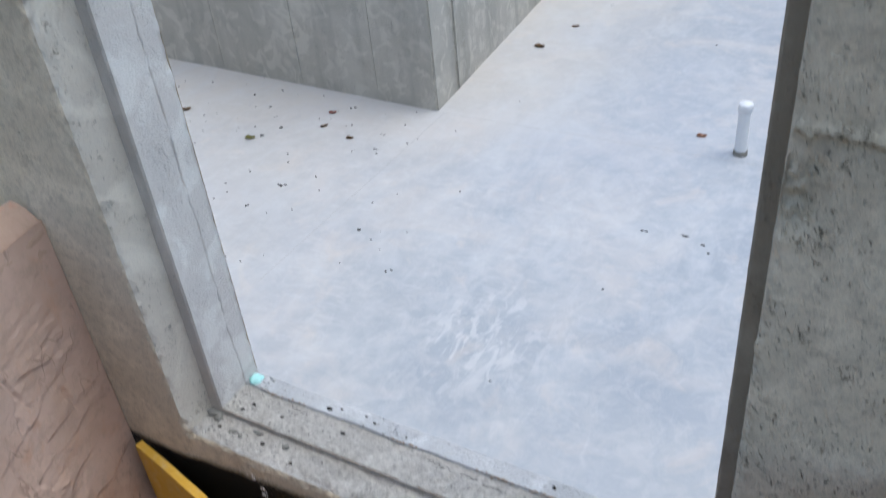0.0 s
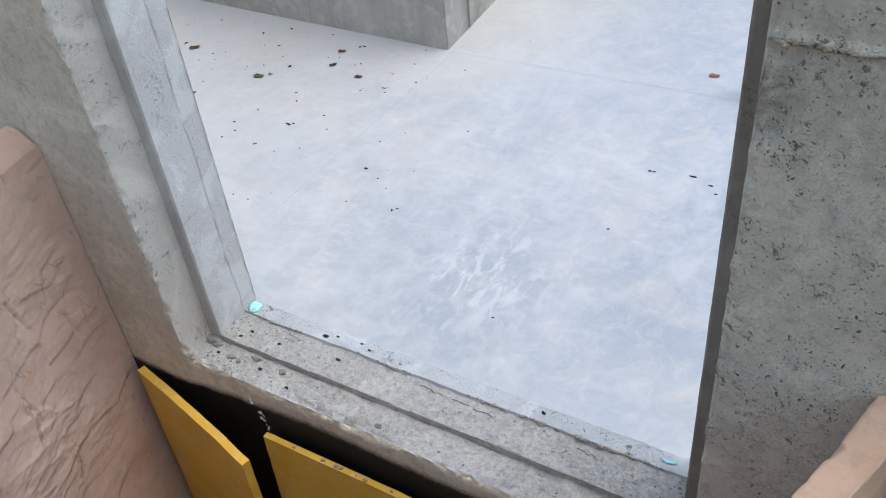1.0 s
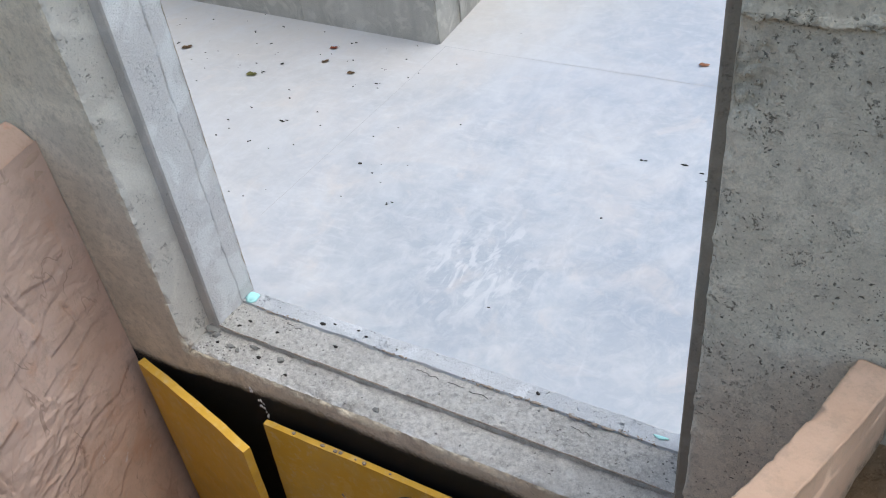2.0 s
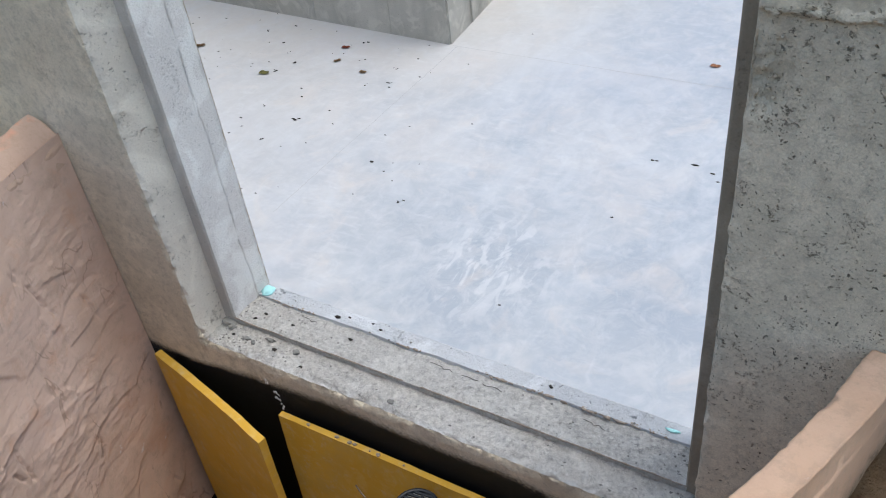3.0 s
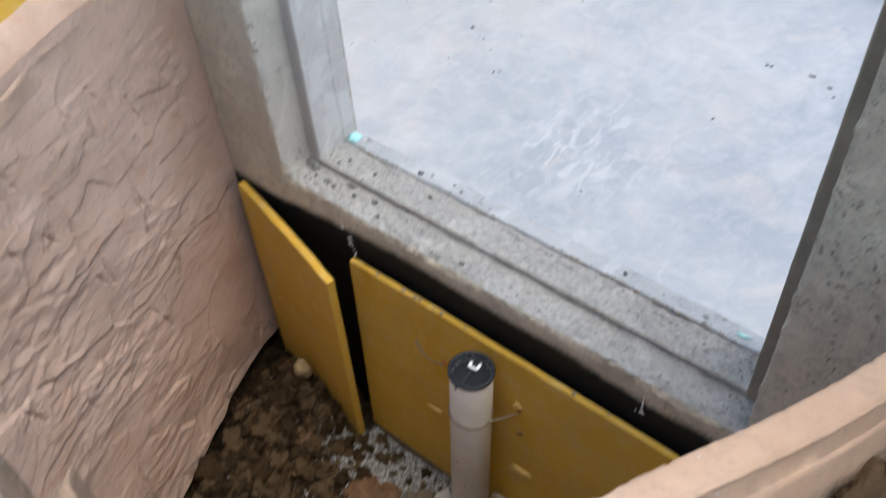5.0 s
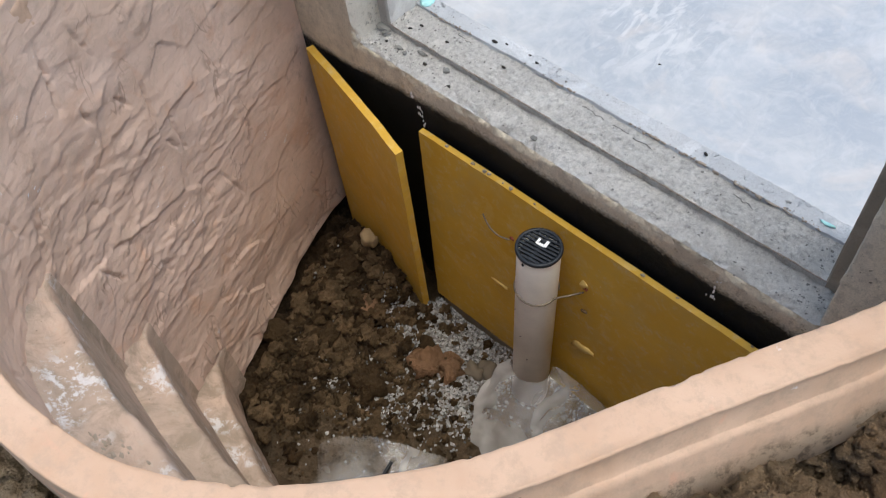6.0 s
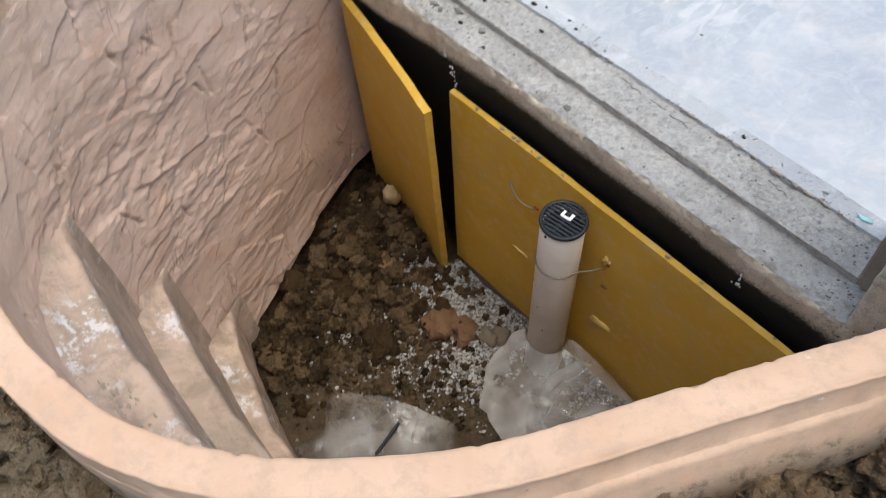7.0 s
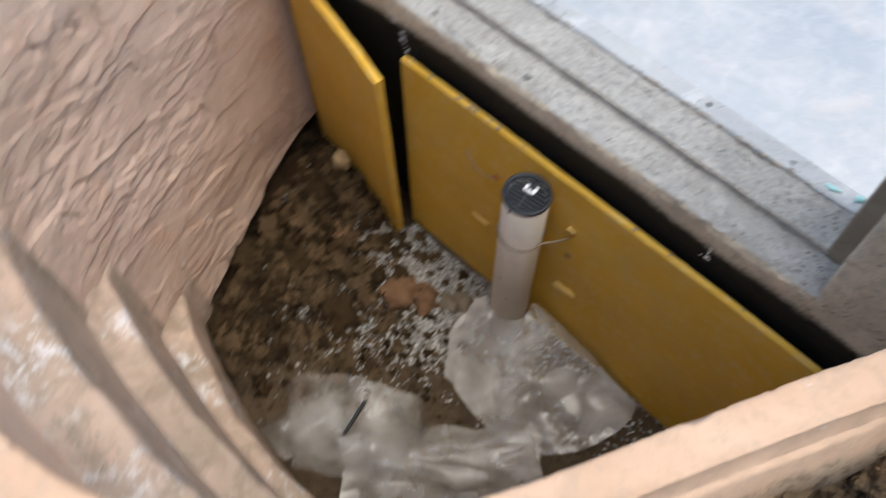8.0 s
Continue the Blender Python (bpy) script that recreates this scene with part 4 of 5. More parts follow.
def ground():
    step = 0.011
    nx, ny = 380, 236
    v, f = sheet(lambda u, w: Vector((-1.3 + u * nx * step, -2.6 + w * (2.6 - 0.004), 0)), nx, ny)
    v = [Vector((p.x, p.y, outer_ground(p.x, p.y))) for p in v]
    f = [q for q in f if not all(in_well(v[i].x, v[i].y, 0.045, 1.0) for i in q)]
    far = []
    k = len(v)
    x0, x1 = -1.3, -1.3 + nx * step
    quads = [((-900, -900), (900, -900), (900, -2.6), (-900, -2.6)), ((-900, -2.6), (x0, -2.6), (x0, -0.01), (-900, -0.01)), ((x1, -2.6), (900, -2.6), (900, -0.01), (x1, -0.01)),
             ((-900, -0.01), (-7.2, -0.01), (-7.2, 10.2), (-900, 10.2)), ((5.0, -0.01), (900, -0.01), (900, 10.2), (5.0, 10.2)), ((-900, 10.2), (900, 10.2), (900, 900), (-900, 900))]
    for quad in quads:
        far.append(tuple(range(k, k + 4)))
        v += [Vector((x, y, 0.40)) for x, y in quad]
        k += 4
    ob = mesh_object("ground", v, f + far, M_CLAY)
    tagged(ob, "dry brown clay soil, cloddy, round the well", "ground", kind="structure")
    rng = random.Random(5)
    bits = []
    rx, ry, ro, _ = well_curve(200)
    while len(bits) < 4600:
        x, y = rng.uniform(-0.4, 2.0), rng.uniform(-1.6, -0.05)
        if len(bits) % 3:
            k, gap = rng.randint(0, 200), 0.075 + abs(rng.gauss(0, 0.13))
            x, y = rx[k] + ro[k][0] * gap, min(-0.05, ry[k] + ro[k][1] * gap)
        if in_well(x, y, 0.062, 1.0) or (1.48 < x < 1.75 and y > -0.28):
            continue
        r = rng.choice((0.004, 0.005, 0.006, 0.007, 0.008, 0.009, 0.01, 0.012, 0.014, 0.017, 0.02, 0.026, 0.034))
        bits.append(lump(rng, r, 4 if r > 0.03 else 3 if r > 0.011 else 1, 0.7, (1, 1, 0.8), (x, y, outer_ground(x, y) + r * 0.2)))
    tagged(mesh_object("clay_crumbs", *joined(*bits), M_CLAY), "loose crumbs and lumps of dry clay", "soil", kind="stuff")
    # floor of the well
    gx, gy = 380, 220
    v, f = sheet(lambda u, w: Vector((-0.4 + 2.06 * u, -1.2 + 1.195 * w, 0)), gx, gy)
    v = [Vector((p.x, p.y, well_ground(p.x, p.y))) for p in v]
    f = [q for q in f if any(in_well(v[i].x, v[i].y, 0.1) for i in q)]
    tagged(mesh_object("well_bed", v, f, M_BED), "damp dark brown soil at the bottom of the well", "soil", kind="structure")


ground()


def well_fill():
    rng = random.Random(11)
    stones = []
    spots = ((0.30, -0.14, 0.07, 0.05, 850), (0.42, -0.15, 0.07, 0.06, 800), (0.53, -0.17, 0.05, 0.06, 500), (0.22, -0.18, 0.05, 0.05, 220), (0.57, -0.27, 0.05, 0.06, 300), (0.36, -0.40, 0.06, 0.06, 110),
             (0.42, -0.46, 0.08, 0.05, 110), (0.28, -0.5, 0.05, 0.06, 60), (0.55, -0.34, 0.08, 0.06, 90), (0.9, -0.1, 0.12, 0.05, 160), (1.1, -0.14, 0.1, 0.06, 60), (0.3, -0.35, 0.22, 0.2, 160))
    for cx, cy, sx, sy, count in spots:
        for _ in range(int(count * 3.0)):
            x, y = rng.gauss(cx, sx), min(-0.06, rng.gauss(cy, sy))
            if not in_well(x, y, -0.06) or (x < 0.24 and y > -0.14):
                continue
            r = rng.choice((0.003, 0.0035, 0.004, 0.004, 0.005, 0.005, 0.006))
            stones.append(lump(rng, r, 1, 0.5, (rng.uniform(0.7, 1.3), rng.uniform(0.7, 1.3), 0.75), (x, y, well_ground(x, y) + r * rng.uniform(0.4, 1.1))))
    tagged(mesh_object("gravel", *joined(*stones), M_GRAVEL, smooth=False), "grey crushed stone scattered over the soil", "gravel", kind="stuff")
    crumbs = []
    for _ in range(4200):
        x, y = rng.gauss(0.06, 0.16), rng.gauss(-0.42, 0.24)
        if not in_well(x, y, -0.05) or y > -0.08:
            continue
        r = rng.choice((0.0035, 0.004, 0.005, 0.005, 0.006, 0.008, 0.011, 0.016, 0.021))
        if len(crumbs) % 3 == 0:
            x, y, r = rng.gauss(0.38, 0.17), rng.gauss(-0.42, 0.13), min(r, 0.011)
        if not in_well(x, y, -0.05) or y > -0.08:
            continue
        crumbs.append(lump(rng, r, 3 if r > 0.015 else 2 if r > 0.007 else 1, 0.6, (1, 1, 0.8), (x, y, well_ground(x, y) + r * 0.55)))
    tagged(mesh_object("soil_crumbs", *joined(*crumbs[::2]), M_SOIL), "crumbly dark soil lumps", "soil", kind="stuff")
    tagged(mesh_object("soil_crumbs", *joined(*crumbs[1::2]), M_CLOD), "crumbly lighter brown soil lumps", "soil", kind="stuff")
    for x, y, r, mat, label in ((0.08, -0.17, 0.026, M_CLOD, "pale clay clod against the yellow board"), (0.13, -0.26, 0.032, M_RUST, "orange clay clod on the dark soil"), (0.04, -0.32, 0.036, M_CLOD, "pale clay clod on the dark soil"),
                                (0.40, -0.27, 0.055, M_RUST, "broken orange clay clod beside gravel"), (0.47, -0.24, 0.045, M_RUST, "broken orange clay clod beside gravel"), (0.36, -0.235, 0.034, M_SOIL, "flat dark clod beside gravel"),
                                (-0.04, -0.4, 0.034, M_CLOD, "pale clay clod on the dark soil"), (0.0, -0.52, 0.04, M_SOIL, "dark soil clod at the well's bottom"), (-0.1, -0.3, 0.035, M_SOIL, "dark soil clod at the well's bottom"), (0.12, -0.42, 0.04, M_SOIL, "dark soil clod at the well's bottom"),
                                (0.33, -0.44, 0.05, M_SOIL, "dark soil clod with stones round it"), (0.06, -0.6, 0.035, M_CLOD, "pale clay clod on the dark soil"), (0.0, -0.22, 0.04, M_SOIL, "dark soil clod at the well's bottom"), (0.2, -0.33, 0.03, M_CLOD, "pale clay clod on the dark soil")):
        v, f = lump(rng, r, 3, 0.4, (1, 1, 0.8))
        ob = mesh_object("soil_clod", v, f, mat)
        ob.location = (x, y, well_ground(x, y) + r * 0.35)
        tagged(ob, label, "clod", "clods in the well")
    # two grey lumps of concrete beside the pipe
    for x, y, r in ((0.55, -0.165, 0.03), (0.525, -0.2, 0.026)):
        v, f = lump(rng, r, 3, 0.35, (1.2, 1, 0.7))
        ob = mesh_object("concrete_lump", v, f, M_DIRT)
        ob.location = (x, y, well_ground(x, y) + r * 0.35)
        tagged(ob, "dusty grey lump of concrete on gravel", "rubble")
    v, f = lump(rng, 0.028, 3, 0.4, (1, 0.8, 1.1))
    ob = mesh_object("foam_scrap", v, f, plain("tan_foam", (0.36, 0.26, 0.14), 0.9))
    ob.location = (-0.0, -0.115, well_ground(0, -0.115) + 0.06)
    tagged(ob, "tan lump of foam stuck against the yellow board", "scrap")


well_fill()


# ---------------------------------------------------------------- insulation boards
def board(name, a, b, low, high, thick, lean, label):
    """A board standing on its long edge from plan point a to b (its front), leaning back by lean at the top."""
    a, b = Vector((*a, 0)), Vector((*b, 0))
    length = (b - a).length
    d = (b - a).normalized()
    n = Vector((-d.y, d.x, 0))  # towards the wall
    bm = bmesh.new()
    nu, nv = 44, 24
    grid = {}
    for side in (0, 1):
        for i in range(nu + 1):
            for j in range(nv + 1):
                u, v = i / nu, j / nv
                top = high[0] + (high[1] - high[0]) * u
                z = low + (top - low) * v
                edge = 0.0022 * noise.noise(Vector((u * 30, v * 20, side))) if i in (0, nu) or j in (0, nv) else 0
                bow = 0.004 * math.sin(u * math.pi) + 0.0012 * noise.noise(Vector((u * 6, v * 5, 1)))
                p = a + d * (length * u + edge) + n * (lean * v + thick * side + bow) + Vector((0, 0, z + edge))
                grid[side, i, j] = bm.verts.new(p)
    for side in (0, 1):
        for i in range(nu):
            for j in range(nv):
                bm.faces.new((grid[side, i, j], grid[side, i + 1, j], grid[side, i + 1, j + 1], grid[side, i, j + 1]))
    for i in range(nu):
        for j in (0, nv):
            bm.faces.new((grid[0, i, j], grid[0, i + 1, j], grid[1, i + 1, j], grid[1, i, j]))
    for j in range(nv):
        for i in (0, nu):
            bm.faces.new((grid[0, i, j], grid[0, i, j + 1], grid[1, i, j + 1], grid[1, i, j]))
    ob = part(name, bm, M_BOARD)
    return tagged(ob, label, "insulation board", "insulation boards along the wall")


board("insulation_board", (0.238, -0.058), (1.47, -0.06), -0.87, (-0.143, -0.156), 0.016, 0.024, "yellow rigid insulation board leaning on the black wall")
board("insulation_board", (-0.205, -0.035), (0.235, -0.122), -0.9, (-0.108, -0.163), 0.022, 0.004, "loose yellow insulation board standing off the wall")
board("insulation_board", (-1.6, -0.42), (-0.37, -0.42), 0.425, (0.462, 0.466), 0.024, 0.35, "yellow insulation board lying outside the well")


def footing():
    bm = box_bm(1.2, 0.05, 0.25, 0.006, (0.865, -0.032, -1.0))
    ob = part("footing", bm, M_DIRT)
    tagged(ob, "dusty concrete footing under the yellow boards", "footing", kind="structure")


footing()


# ---------------------------------------------------------------- drain pipe with grate
def drain_pipe():
    top = Vector((0.699, -0.102, -0.162))
    foot = Vector((0.686, -0.128, -0.93))
    base = empty("drain_pipe", foot, "upright white plastic drain pipe with black grate cap", "drain pipe")
    h = (top - foot).length
    base.rotation_euler = Vector((0, 0, 1)).rotation_difference(top - foot).to_euler()
    mesh_object("pipe", *lathe([(0.046, 0.0), (0.0525, 0.0), (0.0525, h - 0.012), (0.0515, h - 0.009), (0.047, h - 0.009), (0.046, h - 0.05)], 48), M_PVC, base, "dusty white plastic pipe")
    # black disc under the grate stands in for the pipe's unlit depth
    mesh_object("depth_shade_disc", *joined(lathe([(0.0, h - 0.03), (0.0475, h - 0.03)], 32)), M_DARK, base)
    cap = mesh_object("grate_cap", *lathe([(0.047, h - 0.02), (0.047, h - 0.010), (0.0555, h - 0.010), (0.0565, h - 0.006), (0.0555, h - 0.001), (0.053, h), (0.0485, h), (0.047, h - 0.004), (0.047, h - 0.02)], 48), M_CAP, base, "black slotted grate cap")
    turn = Matrix.Rotation(radians(8), 4, "Z")
    for k in range(-4, 5):
        y = k * 0.0103
        half = math.sqrt(0.0475 ** 2 - y ** 2)
        part("bar", box_bm(2 * half, 0.0056, 0.006, 0.001, (0, y, h - 0.004), turn), M_CAP, cap)
    for x in (0.0,):
        part("bar", box_bm(0.006, 0.09, 0.005, 0.001, (x, 0, h - 0.005), turn), M_CAP, cap)
    # daubed mark: a short hooked stroke
    for sx, sy, x, y in ((0.007, 0.017, -0.010, 0.012), (0.022, 0.007, 0.0, 0.006), (0.008, 0.02, 0.011, 0.014)):
        part("paint_mark", box_bm(sx, sy, 0.0016, 0.0006, (x, y, h + 0.0004), turn), M_PAINT, cap, "white paint daub")
    # wire that ties the pipe to the board
    pts = [(0.0545 * math.cos(a), 0.0545 * math.sin(a), h - 0.165 + 0.004 * math.sin(2 * a)) for a in [radians(-330 + 15 * k) for k in range(23)]]
    pts += [(0.062, 0.012, h - 0.163), (0.078, 0.03, h - 0.16), (0.09, 0.048, h - 0.158), (0.097, 0.06, h - 0.16)]
    mesh_object("tie_wire", *tube(pts, 0.0027, 6), M_WIRE, base, "thin rusty tie wire")
    mesh_object("drip", *lump(random.Random(3), 0.004, 1, 0.3, (1, 0.6, 1.4), (-0.004, -0.053, h - 0.022)), M_CRUMB, base)
    for x, z in ((-0.002, 0.43), (-0.03, 0.52), (0.02, 0.33)):
        mesh_object("speck", *lump(random.Random(4), 0.0026, 1, 0.3, (1, 0.5, 1), (x, -math.sqrt(0.0525 ** 2 - x * x), z)), M_CRUMB, base)


drain_pipe()


def board_scars():
    rng = random.Random(8)
    for x, z, r, sq, mat, label in ((0.803, -0.582, 0.022, (1.5, 0.35, 0.8), M_FOAM, "pale torn foam on the yellow board"), (0.782, -0.598, 0.013, (1.2, 0.4, 0.8), M_FOAM, "pale torn foam on the yellow board"),
                                    (0.517, -0.563, 0.011, (2.4, 0.4, 0.5), M_FOAM, "pale gouged strip of foam on the yellow board"), (0.788, -0.31, 0.012, (1.2, 0.3, 1.3), M_FOAM, "pale torn foam round a wire hole"),
                                    (0.793, -0.32, 0.006, (1.3, 0.5, 0.7), M_LEAF_RED, "rusty wire end in the yellow board"), (0.797, -0.415, 0.0065, (1.6, 0.5, 0.7), M_LEAF_BROWN, "brown wire hole in the yellow board"),
                                    (0.556, -0.322, 0.006, (1.3, 0.5, 1.0), M_LEAF_RED, "rusty wire end in the yellow board")):
        v, f = lump(rng, r, 2, 0.5, sq)
        ob = mesh_object("board_scar", v, f, mat)
        ob.location = (x, -0.0575 + 0.024 * (z + 0.87) / 0.73, z)
        tagged(ob, label, "damage mark")
    pts = [(0.462 + 0.092 * t, -0.045 - 0.012 * math.sin(t * 3.1), -0.29 - 0.032 * math.sin(t * 1.7)) for t in [k / 12 for k in range(13)]]
    tagged(mesh_object("wire_end", *tube(pts, 0.0022, 6), M_WIRE), "bent loose end of tie wire on the yellow board", "wire")


board_scars()


# ---------------------------------------------------------------- plastic film
def fold(p, k):
    """Sharp creases: the ridge of a folded noise."""
    return 0.5 - abs(noise.noise(Vector(p) * k)) * 1.6


def film(name, fn, mat, label, nu=150, nv=120, amount=1.0):
    def crumple(p):
        q = Vector(p)
        a = amount * (0.03 * fold(q + Vector((4, 4, 4)), 4.5) + 0.013 * fold(q + Vector((2, 0, 5)), 10))
        b = amount * 0.03 * fold(q + Vector((7, 3, 1)), 5)
        c = amount * 0.03 * fold(q + Vector((1, 9, 4)), 5)
        return q + Vector((b, c, a))
    v, f = sheet(lambda u, w: crumple(fn(u, w)), nu, nv)
    v = [Vector((p.x, min(p.y, -0.068), max(p.z, well_ground(p.x, p.y) + 0.006))) for p in v]
    ob = mesh_object(name, v, f, mat)
    return tagged(ob, label, "plastic film")


def hoop(u, w):
    """A bag mouth that stands up in an arch, its body sinking away behind."""
    ang = math.pi * (1.04 * u - 0.02)
    reach = -0.2 * math.cos(ang) * (1 - 0.12 * w)
    x = 0.55 + 0.13 * w + 0.81 * reach
    y = -0.585 - 0.15 * w + 0.58 * reach
    return Vector((x, y, -0.86 + (0.2 - 0.07 * w) * max(0, math.sin(ang)) ** 0.6))


def lining(u, w):
    """The slack inner wall of the bag, sagging under the arch."""
    ang = math.pi * u
    reach = -0.15 * math.cos(ang)
    return Vector((0.58 + 0.1 * w + 0.81 * reach, -0.63 - 0.13 * w + 0.58 * reach, -0.85 + 0.09 * math.sin(ang) * (1 - 0.5 * w) + 0.012 * math.sin(11 * u + 5 * w)))


def skirt(u, w):
    """Film gathered round the pipe's foot and spread over the soil."""
    ang = radians((-160 + 68 * w) * (1 - u) + (35 - 25 * w) * u)
    reach = 0.185 + 0.195 * max(0.0, math.cos(ang - radians(5)))
    r = 0.056 + reach * w
    q = Vector((r * math.cos(ang), r * math.sin(ang), 0.3)) * 6
    pleat = (0.04 * abs(noise.noise(q)) + 0.022 * abs(noise.noise(q * 2.6)) + 0.005 * math.sin(ang * 9)) * w ** 0.4 * (1.4 - w)
    return Vector((0.688 + r * math.cos(ang), -0.125 + r * math.sin(ang), -0.72 - 0.115 * w ** 0.7 + pleat))


def train(u, w):
    """A long loose sheet from the bag to the pipe, folded along its length."""
    x = 0.60 + 0.36 * u + 0.17 * w
    y = -0.69 + 0.38 * u - 0.17 * w
    return Vector((x, y, -0.835 + 0.08 * math.sin(math.pi * min(1, w * 1.2 + 0.1)) * (0.75 + 0.25 * u) + 0.03 * abs(noise.noise(Vector((u * 2.5, w * 5, 3))))))


def tail(u, w):
    x = 0.40 + 0.14 * u + 0.06 * w
    y = -0.84 + 0.2 * w
    return Vector((x, y, -0.83 + 0.06 * math.sin(math.pi * u) + 0.01 * math.sin(9 * u)))


film("plastic_film", hoop, M_CLEAR, "clear plastic bag mouth standing in an arch on the soil", amount=0.7)
film("plastic_film", lining, M_CLEAR, "slack inner layer of a clear plastic bag", 60, 50, 0.7)
film("plastic_film", skirt, M_MILKY, "cloudy plastic film gathered round the pipe's foot", 150, 110, 0.6)
film("plastic_film", train, M_MILKY, "loose folds of clear plastic film on the soil", amount=0.8)
film("plastic_film", tail, M_CLEAR, "crumpled end of clear plastic film by the steps", 50, 50, 0.6)


def strap():
    pts = [(0.644 - 0.018 * t, -0.696 + 0.097 * t, -0.675 + 0.02 * t) for t in [k / 10 for k in range(11)]]
    ob = mesh_object("black_strap", *tube(pts, 0.0055, 6), M_BLACKSTRAP)
    tagged(ob, "thin black strap lying in the plastic film", "strap")


strap()


# ---------------------------------------------------------------- small things
def leaf(x, y, z, size, turn, mat, label):
    bm = bmesh.new()
    k = 7
    rows = []
    for i in range(k + 1):
        t = i / k
        w = 0.34 * math.sin(math.pi * t) ** 0.8 * (1 + 0.25 * math.sin(9 * t))
        lift = 0.12 * (t - 0.4) ** 2 + 0.04 * math.sin(7 * t)
        rows.append([bm.verts.new((t - 0.5, s * w, lift + 0.25 * abs(s) * w)) for s in (-1, 0, 1)])
    for a, b in zip(rows, rows[1:]):
        bm.faces.new((a[0], a[1], b[1], b[0]))
        bm.faces.new((a[1], a[2], b[2], b[1]))
    bmesh.ops.solidify(bm, geom=bm.faces[:], thickness=0.012)
    ob = part("fallen_leaf", bm, mat)
    ob.matrix_world = pose(x, y, z, 0, 0, turn) @ Matrix.Diagonal((size, size, size, 1))
    tagged(ob, label, "leaf", "leaves on the basement floor")


leaf(-2.22, 3.43, FLOOR_Z + 0.004, 0.065, 30, M_LEAF_RED, "curled red-brown fallen leaf on the concrete floor")
leaf(-2.55, 2.90, FLOOR_Z + 0.004, 0.085, 15, M_LEAF_OLIVE, "olive green fallen leaf on the concrete floor")
leaf(0.282, 3.94, FLOOR_Z + 0.004, 0.07, 10, M_LEAF_ORANGE, "small orange fallen leaf on the concrete floor")
leaf(-1.31, 5.02, FLOOR_Z + 0.004, 0.1, -5, M_LEAF_BROWN, "dry brown fallen leaf on the concrete floor")
leaf(-1.2, 5.51, FLOOR_Z + 0.004, 0.07, 40, M_LEAF_BROWN, "small dry brown leaf on the concrete floor")
leaf(-2.15, 3.23, FLOOR_Z + 0.004, 0.06, 70, M_LEAF_BROWN, "small dark brown leaf on the concrete floor")
leaf(-1.87, 3.14, FLOOR_Z + 0.004, 0.06, 10, M_LEAF_BROWN, "small dark brown leaf on the concrete floor")
leaf(-3.35, 3.10, FLOOR_Z + 0.004, 0.085, 50, M_LEAF_BROWN, "dark brown leaf on the concrete floor")


def floor_crumbs():
    rng = random.Random(21)
    spots = ((-1.61, 3.06), (-1.42, 3.3), (-2.44, 3.11), (-2.75, 3.37), (-3.49, 3.15), (-1.16, 2.21), (-0.79, 1.94), (-2.27, 2.34), (-2.23, 2.52), (-1.95, 2.17), (-1.91, 2.46), (-1.04, 4.05),
             (0.3, 2.78), (0.51, 2.83), (0.61, 2.77), (0.65, 2.7), (0.29, 2.21), (0.06, 1.43), (-3.15, 3.8), (-3.72, 3.4), (-2.82, 2.56), (-2.12, 3.55), (-3.0, 3.49), (-1.68, 3.25), (-1.08, 6.09), (-0.03, 5.42), (-2.5, 2.96))
    bits = []
    for x, y in spots:
        r = rng.uniform(0.006, 0.012)
        for _ in range(rng.randint(1, 3)):
            bits.append(lump(rng, r * rng.uniform(0.5, 1), 1, 0.5, (rng.uniform(0.8, 2.2), 0.8, 0.5), (x + rng.uniform(-0.02, 0.02), y + rng.uniform(-0.02, 0.02), FLOOR_Z + r * 0.3)))
    for _ in range(70):
        x, y = rng.uniform(-4.2, -0.8), rng.uniform(1.6, 3.7)
        r = rng.uniform(0.003, 0.008)
        bits.append(lump(rng, r, 1, 0.5, (1.3, 0.8, 0.5), (x, y, FLOOR_Z + r * 0.3)))
    tagged(mesh_object("floor_crumbs", *joined(*bits), M_CRUMB), "dark crumbs and leaf bits on the floor", "debris", kind="stuff")


floor_crumbs()


def stub_pipe():
    base = empty("stub_pipe", (0.553, 3.79, FLOOR_Z), "white plastic stub pipe with cap standing in the floor", "pipe")
    mesh_object("pipe", *lathe([(0.036, 0.0), (0.036, 0.3)], 28), M_WHITE, base)
    mesh_object("cap", *lathe([(0.036, 0.285), (0.042, 0.287), (0.042, 0.325), (0.038, 0.335), (0.0, 0.338)], 28), M_WHITE, base, "white end cap")
    mesh_object("collar", *lathe([(0.036, 0.03), (0.041, 0.028), (0.043, 0.0)], 28), M_CHIP, base, "grey collar at the floor")


stub_pipe()


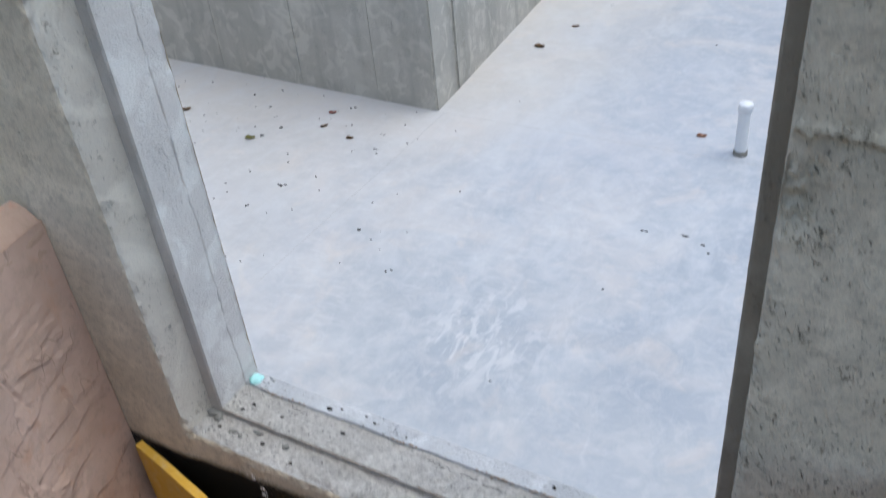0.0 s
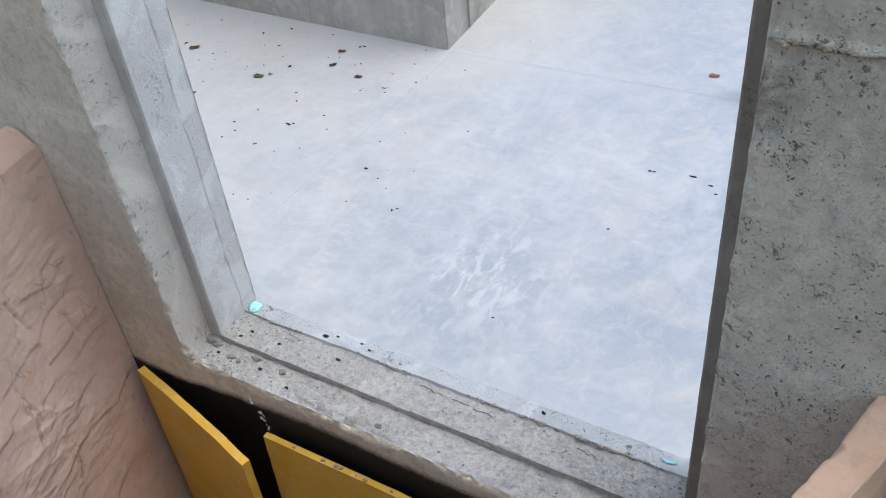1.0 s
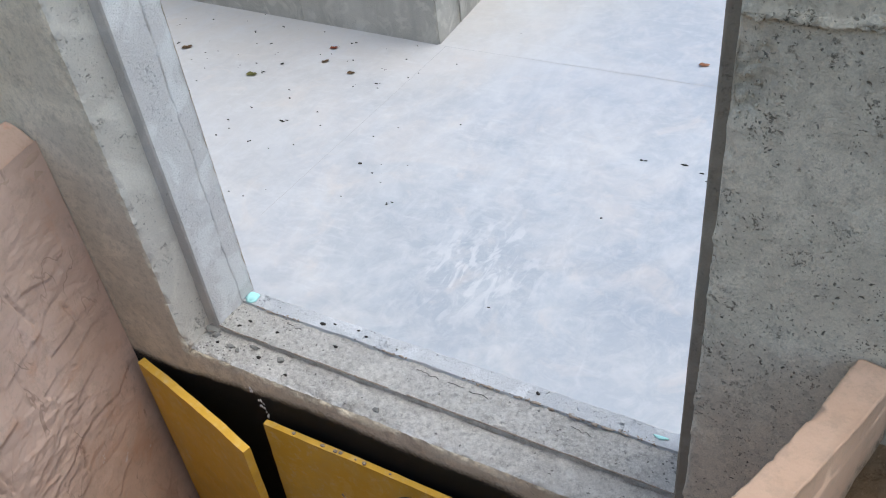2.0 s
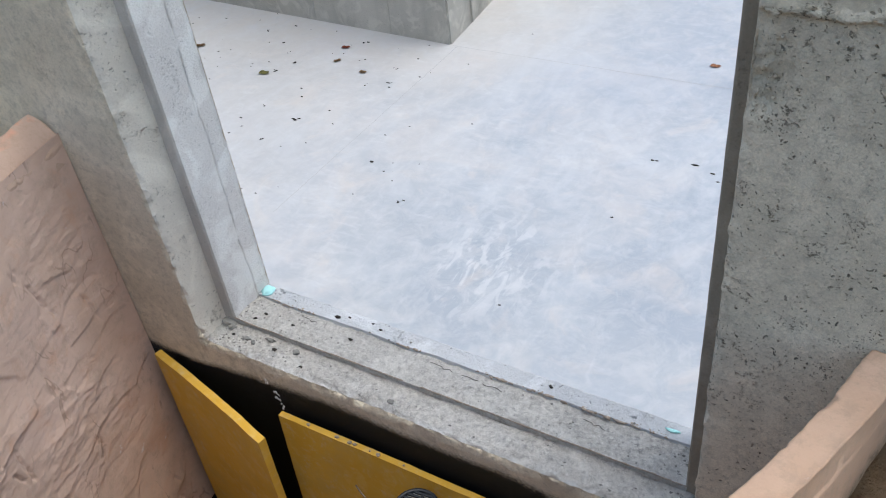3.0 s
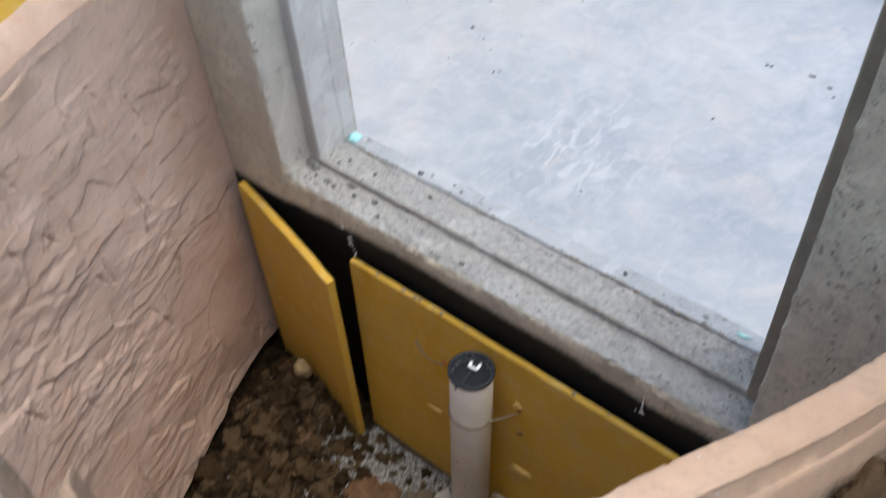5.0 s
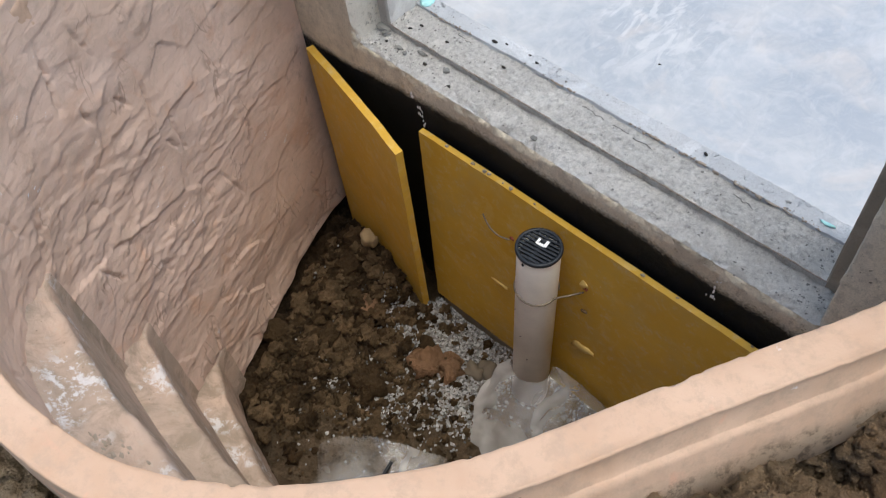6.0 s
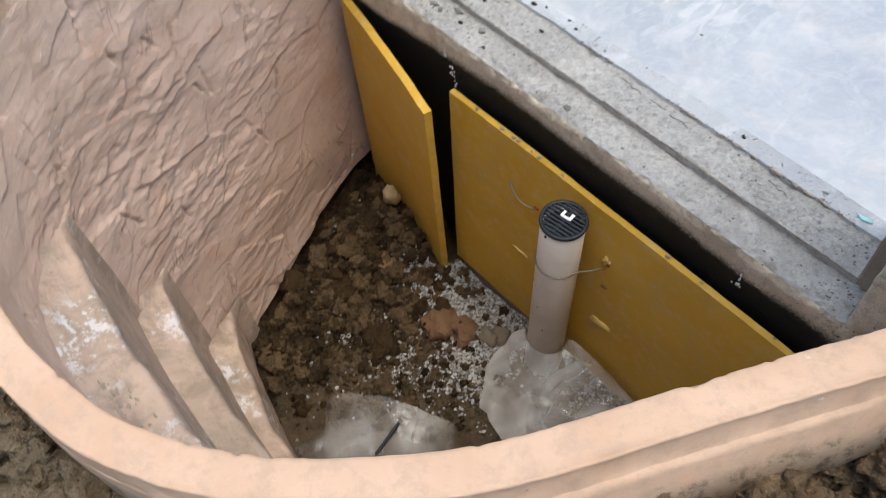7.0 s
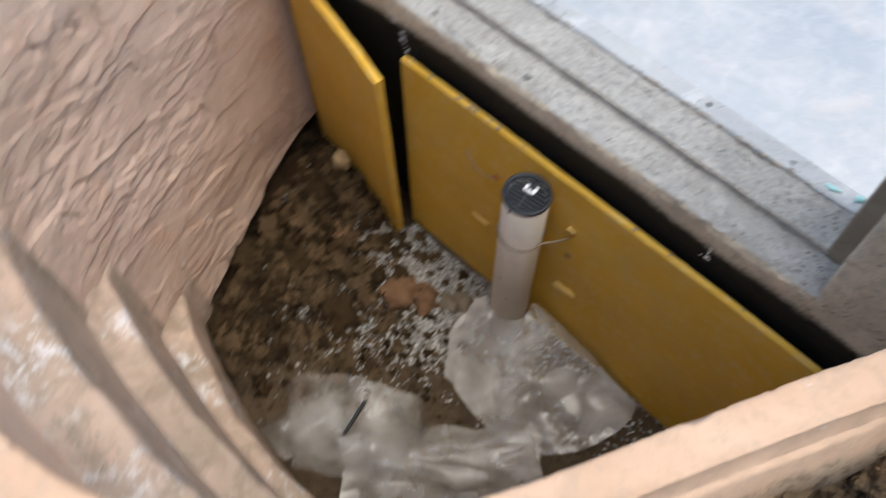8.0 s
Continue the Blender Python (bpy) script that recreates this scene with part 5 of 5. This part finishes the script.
def sill_things():
    rng = random.Random(33)
    for x, y, r, sq in ((0.018, 0.078, 0.016, (1.5, 0.8, 0.6)), (0.036, 0.07, 0.010, (1.4, 0.9, 0.7)), (0.105, 0.052, 0.008, (1.6, 0.8, 0.6)), (0.257, 0.066, 0.010, (1.1, 0.9, 0.7)), (0.165, 0.073, 0.009, (1.8, 0.7, 0.6)), (0.13, 0.046, 0.007, (1, 1, 0.7)), (0.57, 0.03, 0.008, (1.2, 0.9, 0.7))):
        v, f = lump(rng, r, 2, 0.4, sq)
        ob = mesh_object("concrete_chip", v, f, M_CHIP, smooth=False)
        ob.location = (x, y, r * 0.35)
        tagged(ob, "small broken grey concrete chip on the sill", "rubble", "chips on the sill")
    bits = []
    for _ in range(260):
        t = rng.random()
        if t < 0.4:
            x, y = abs(rng.gauss(0.0, 0.12)) + 0.02, rng.uniform(0.01, 0.18)
        elif t < 0.7:
            x, y = W - abs(rng.gauss(0, 0.07)) - 0.005, rng.uniform(0.0, 0.16)
        else:
            x, y = rng.uniform(0, W), rng.uniform(0.01, 0.22)
        z = 0 if y < STOP_Y - 0.004 else RISE if y < 0.183 else RISE + 0.009
        if abs(y - STOP_Y) < 0.008:
            continue
        r = rng.uniform(0.001, 0.003)
        bits.append(lump(rng, r, 1, 0.5, (rng.uniform(0.8, 1.6), 1, 0.6), (x, y, z + r * 0.3)))
    tagged(mesh_object("sill_crumbs", *joined(*bits), M_CHIP, smooth=False), "grey crumbs and grit on the sill", "debris", kind="stuff")
    edge = []
    for k in range(420):
        x = 0.004 + (W - 0.008) * k / 419
        if noise.noise(Vector((x * 6, 1, 4))) < -0.28:
            continue
        r = rng.uniform(0.0012, 0.0028)
        edge.append(lump(rng, r, 1, 0.6, (2.4, 0.8, 0.8), (x, STOP_Y + 0.001 + 0.002 * noise.noise(Vector((x * 14, 0, 0))), RISE)))
    tagged(mesh_object("form_ridge", *joined(*edge), M_LIP), "thin ragged tan ridge along the sill's step", "debris", kind="stuff")
    dark = []
    for x, y in ((0.05, 0.12), (0.09, 0.11), (0.03, 0.14), (0.105, 0.135), (0.2, 0.13), (0.33, 0.21), (0.40, 0.215), (0.43, 0.205), (0.3, 0.2), (0.9, 0.21), (0.02, 0.1), (0.06, 0.05), (0.2, 0.05), (0.3, 0.03), (0.37, 0.15)):
        z = 0 if y < STOP_Y else RISE if y < 0.183 else RISE + 0.009
        dark.append(lump(rng, rng.uniform(0.003, 0.0065), 1, 0.5, (1.5, 0.9, 0.6), (x, y, z + 0.002)))
    tagged(mesh_object("dark_sill_crumbs", *joined(*dark), M_CRUMB), "dark crumbs on the sill", "debris", kind="stuff")
    ridge = []
    x = 0.08
    while x < W - 0.06:
        length = rng.uniform(0.008, 0.03)
        if noise.noise(Vector((x * 4.2, 3, 0))) > 0.02:
            for _ in range(3):
                r = rng.uniform(0.0018, 0.0048)
                ridge.append(lump(rng, r, 1, 0.7, (rng.uniform(1, 3.5), 0.8, 0.7), (x + rng.uniform(0, length), 0.186 + rng.gauss(0, 0.002) + 0.003 * noise.noise(Vector((x * 12, 0, 0))), RISE + 0.006)))
        x += length
    tagged(mesh_object("form_residue", *joined(*ridge), M_LIP), "ragged brown form residue along the inner lip", "debris", kind="stuff")
    for x, y, z, r, sq in ((0.056, 0.208, RISE + 0.010, 0.022, (1.0, 0.9, 0.12)), (1.185, 0.205, RISE + 0.010, 0.009, (1.8, 0.6, 0.25)), (1.235, 0.215, RISE + 0.012, 0.009, (0.8, 1, 0.6))):
        v, f = lump(rng, r, 2, 0.5, sq)
        ob = mesh_object("chalk_spot", v, f, M_TEAL)
        ob.location = (x, y, z)
        tagged(ob, "turquoise spot of chalk paint on the sill's lip", "paint spot")
    # runs of white splash on the black coating, and beads on the board's top
    runs = []
    for x0, z0, z1, lean, dense in ((0.215, -0.09, -0.2, 0.02, 22), (1.085, -0.035, -0.11, -0.01, 10), (0.235, -0.15, -0.24, 0.0, 12), (0.2, -0.06, -0.1, 0.0, 5)):
        for _ in range(dense):
            t = rng.random() ** 0.7
            r = rng.uniform(0.0015, 0.0042)
            runs.append(lump(rng, r, 1, 0.4, (0.8, 0.4, 1.8), (x0 + lean * t + rng.gauss(0, 0.006), -0.003, z0 + (z1 - z0) * t)))
    tagged(mesh_object("white_splashes", *joined(*runs), M_CHALK), "white dribbles down the black coating", "splash", kind="stuff")
    beads = []
    for x in (0.33, 0.42, 0.46, 0.475, 0.52, 0.545, 0.62, 0.93, 1.02, 1.2):
        r = rng.uniform(0.0025, 0.006)
        beads.append(lump(rng, r, 1, 0.4, (1.4, 1, 0.7), (x, -0.025, -0.143)))
    tagged(mesh_object("mortar_beads", *joined(*beads), M_LIP), "pale mortar crumbs on the board's top edge", "debris", kind="stuff")


sill_things()


def yellow_scrap():
    bm = box_bm(0.11, 0.05, 0.004, 0.001)
    bmesh.ops.subdivide_edges(bm, edges=bm.edges[:], cuts=3, use_grid_fill=True)
    for v in bm.verts:
        v.co.z += 0.012 * noise.noise(v.co * 30) + 0.3 * v.co.x ** 2
        v.co.y += 0.01 * noise.noise(v.co * 40 + Vector((3, 3, 3)))
    ob = part("plastic_scrap", bm, M_SCRAP)
    ob.matrix_world = pose(1.035, -1.005, 0.49, 12, -8, 30)
    tagged(ob, "crumpled bright yellow plastic scrap on the soil", "scrap")


yellow_scrap()
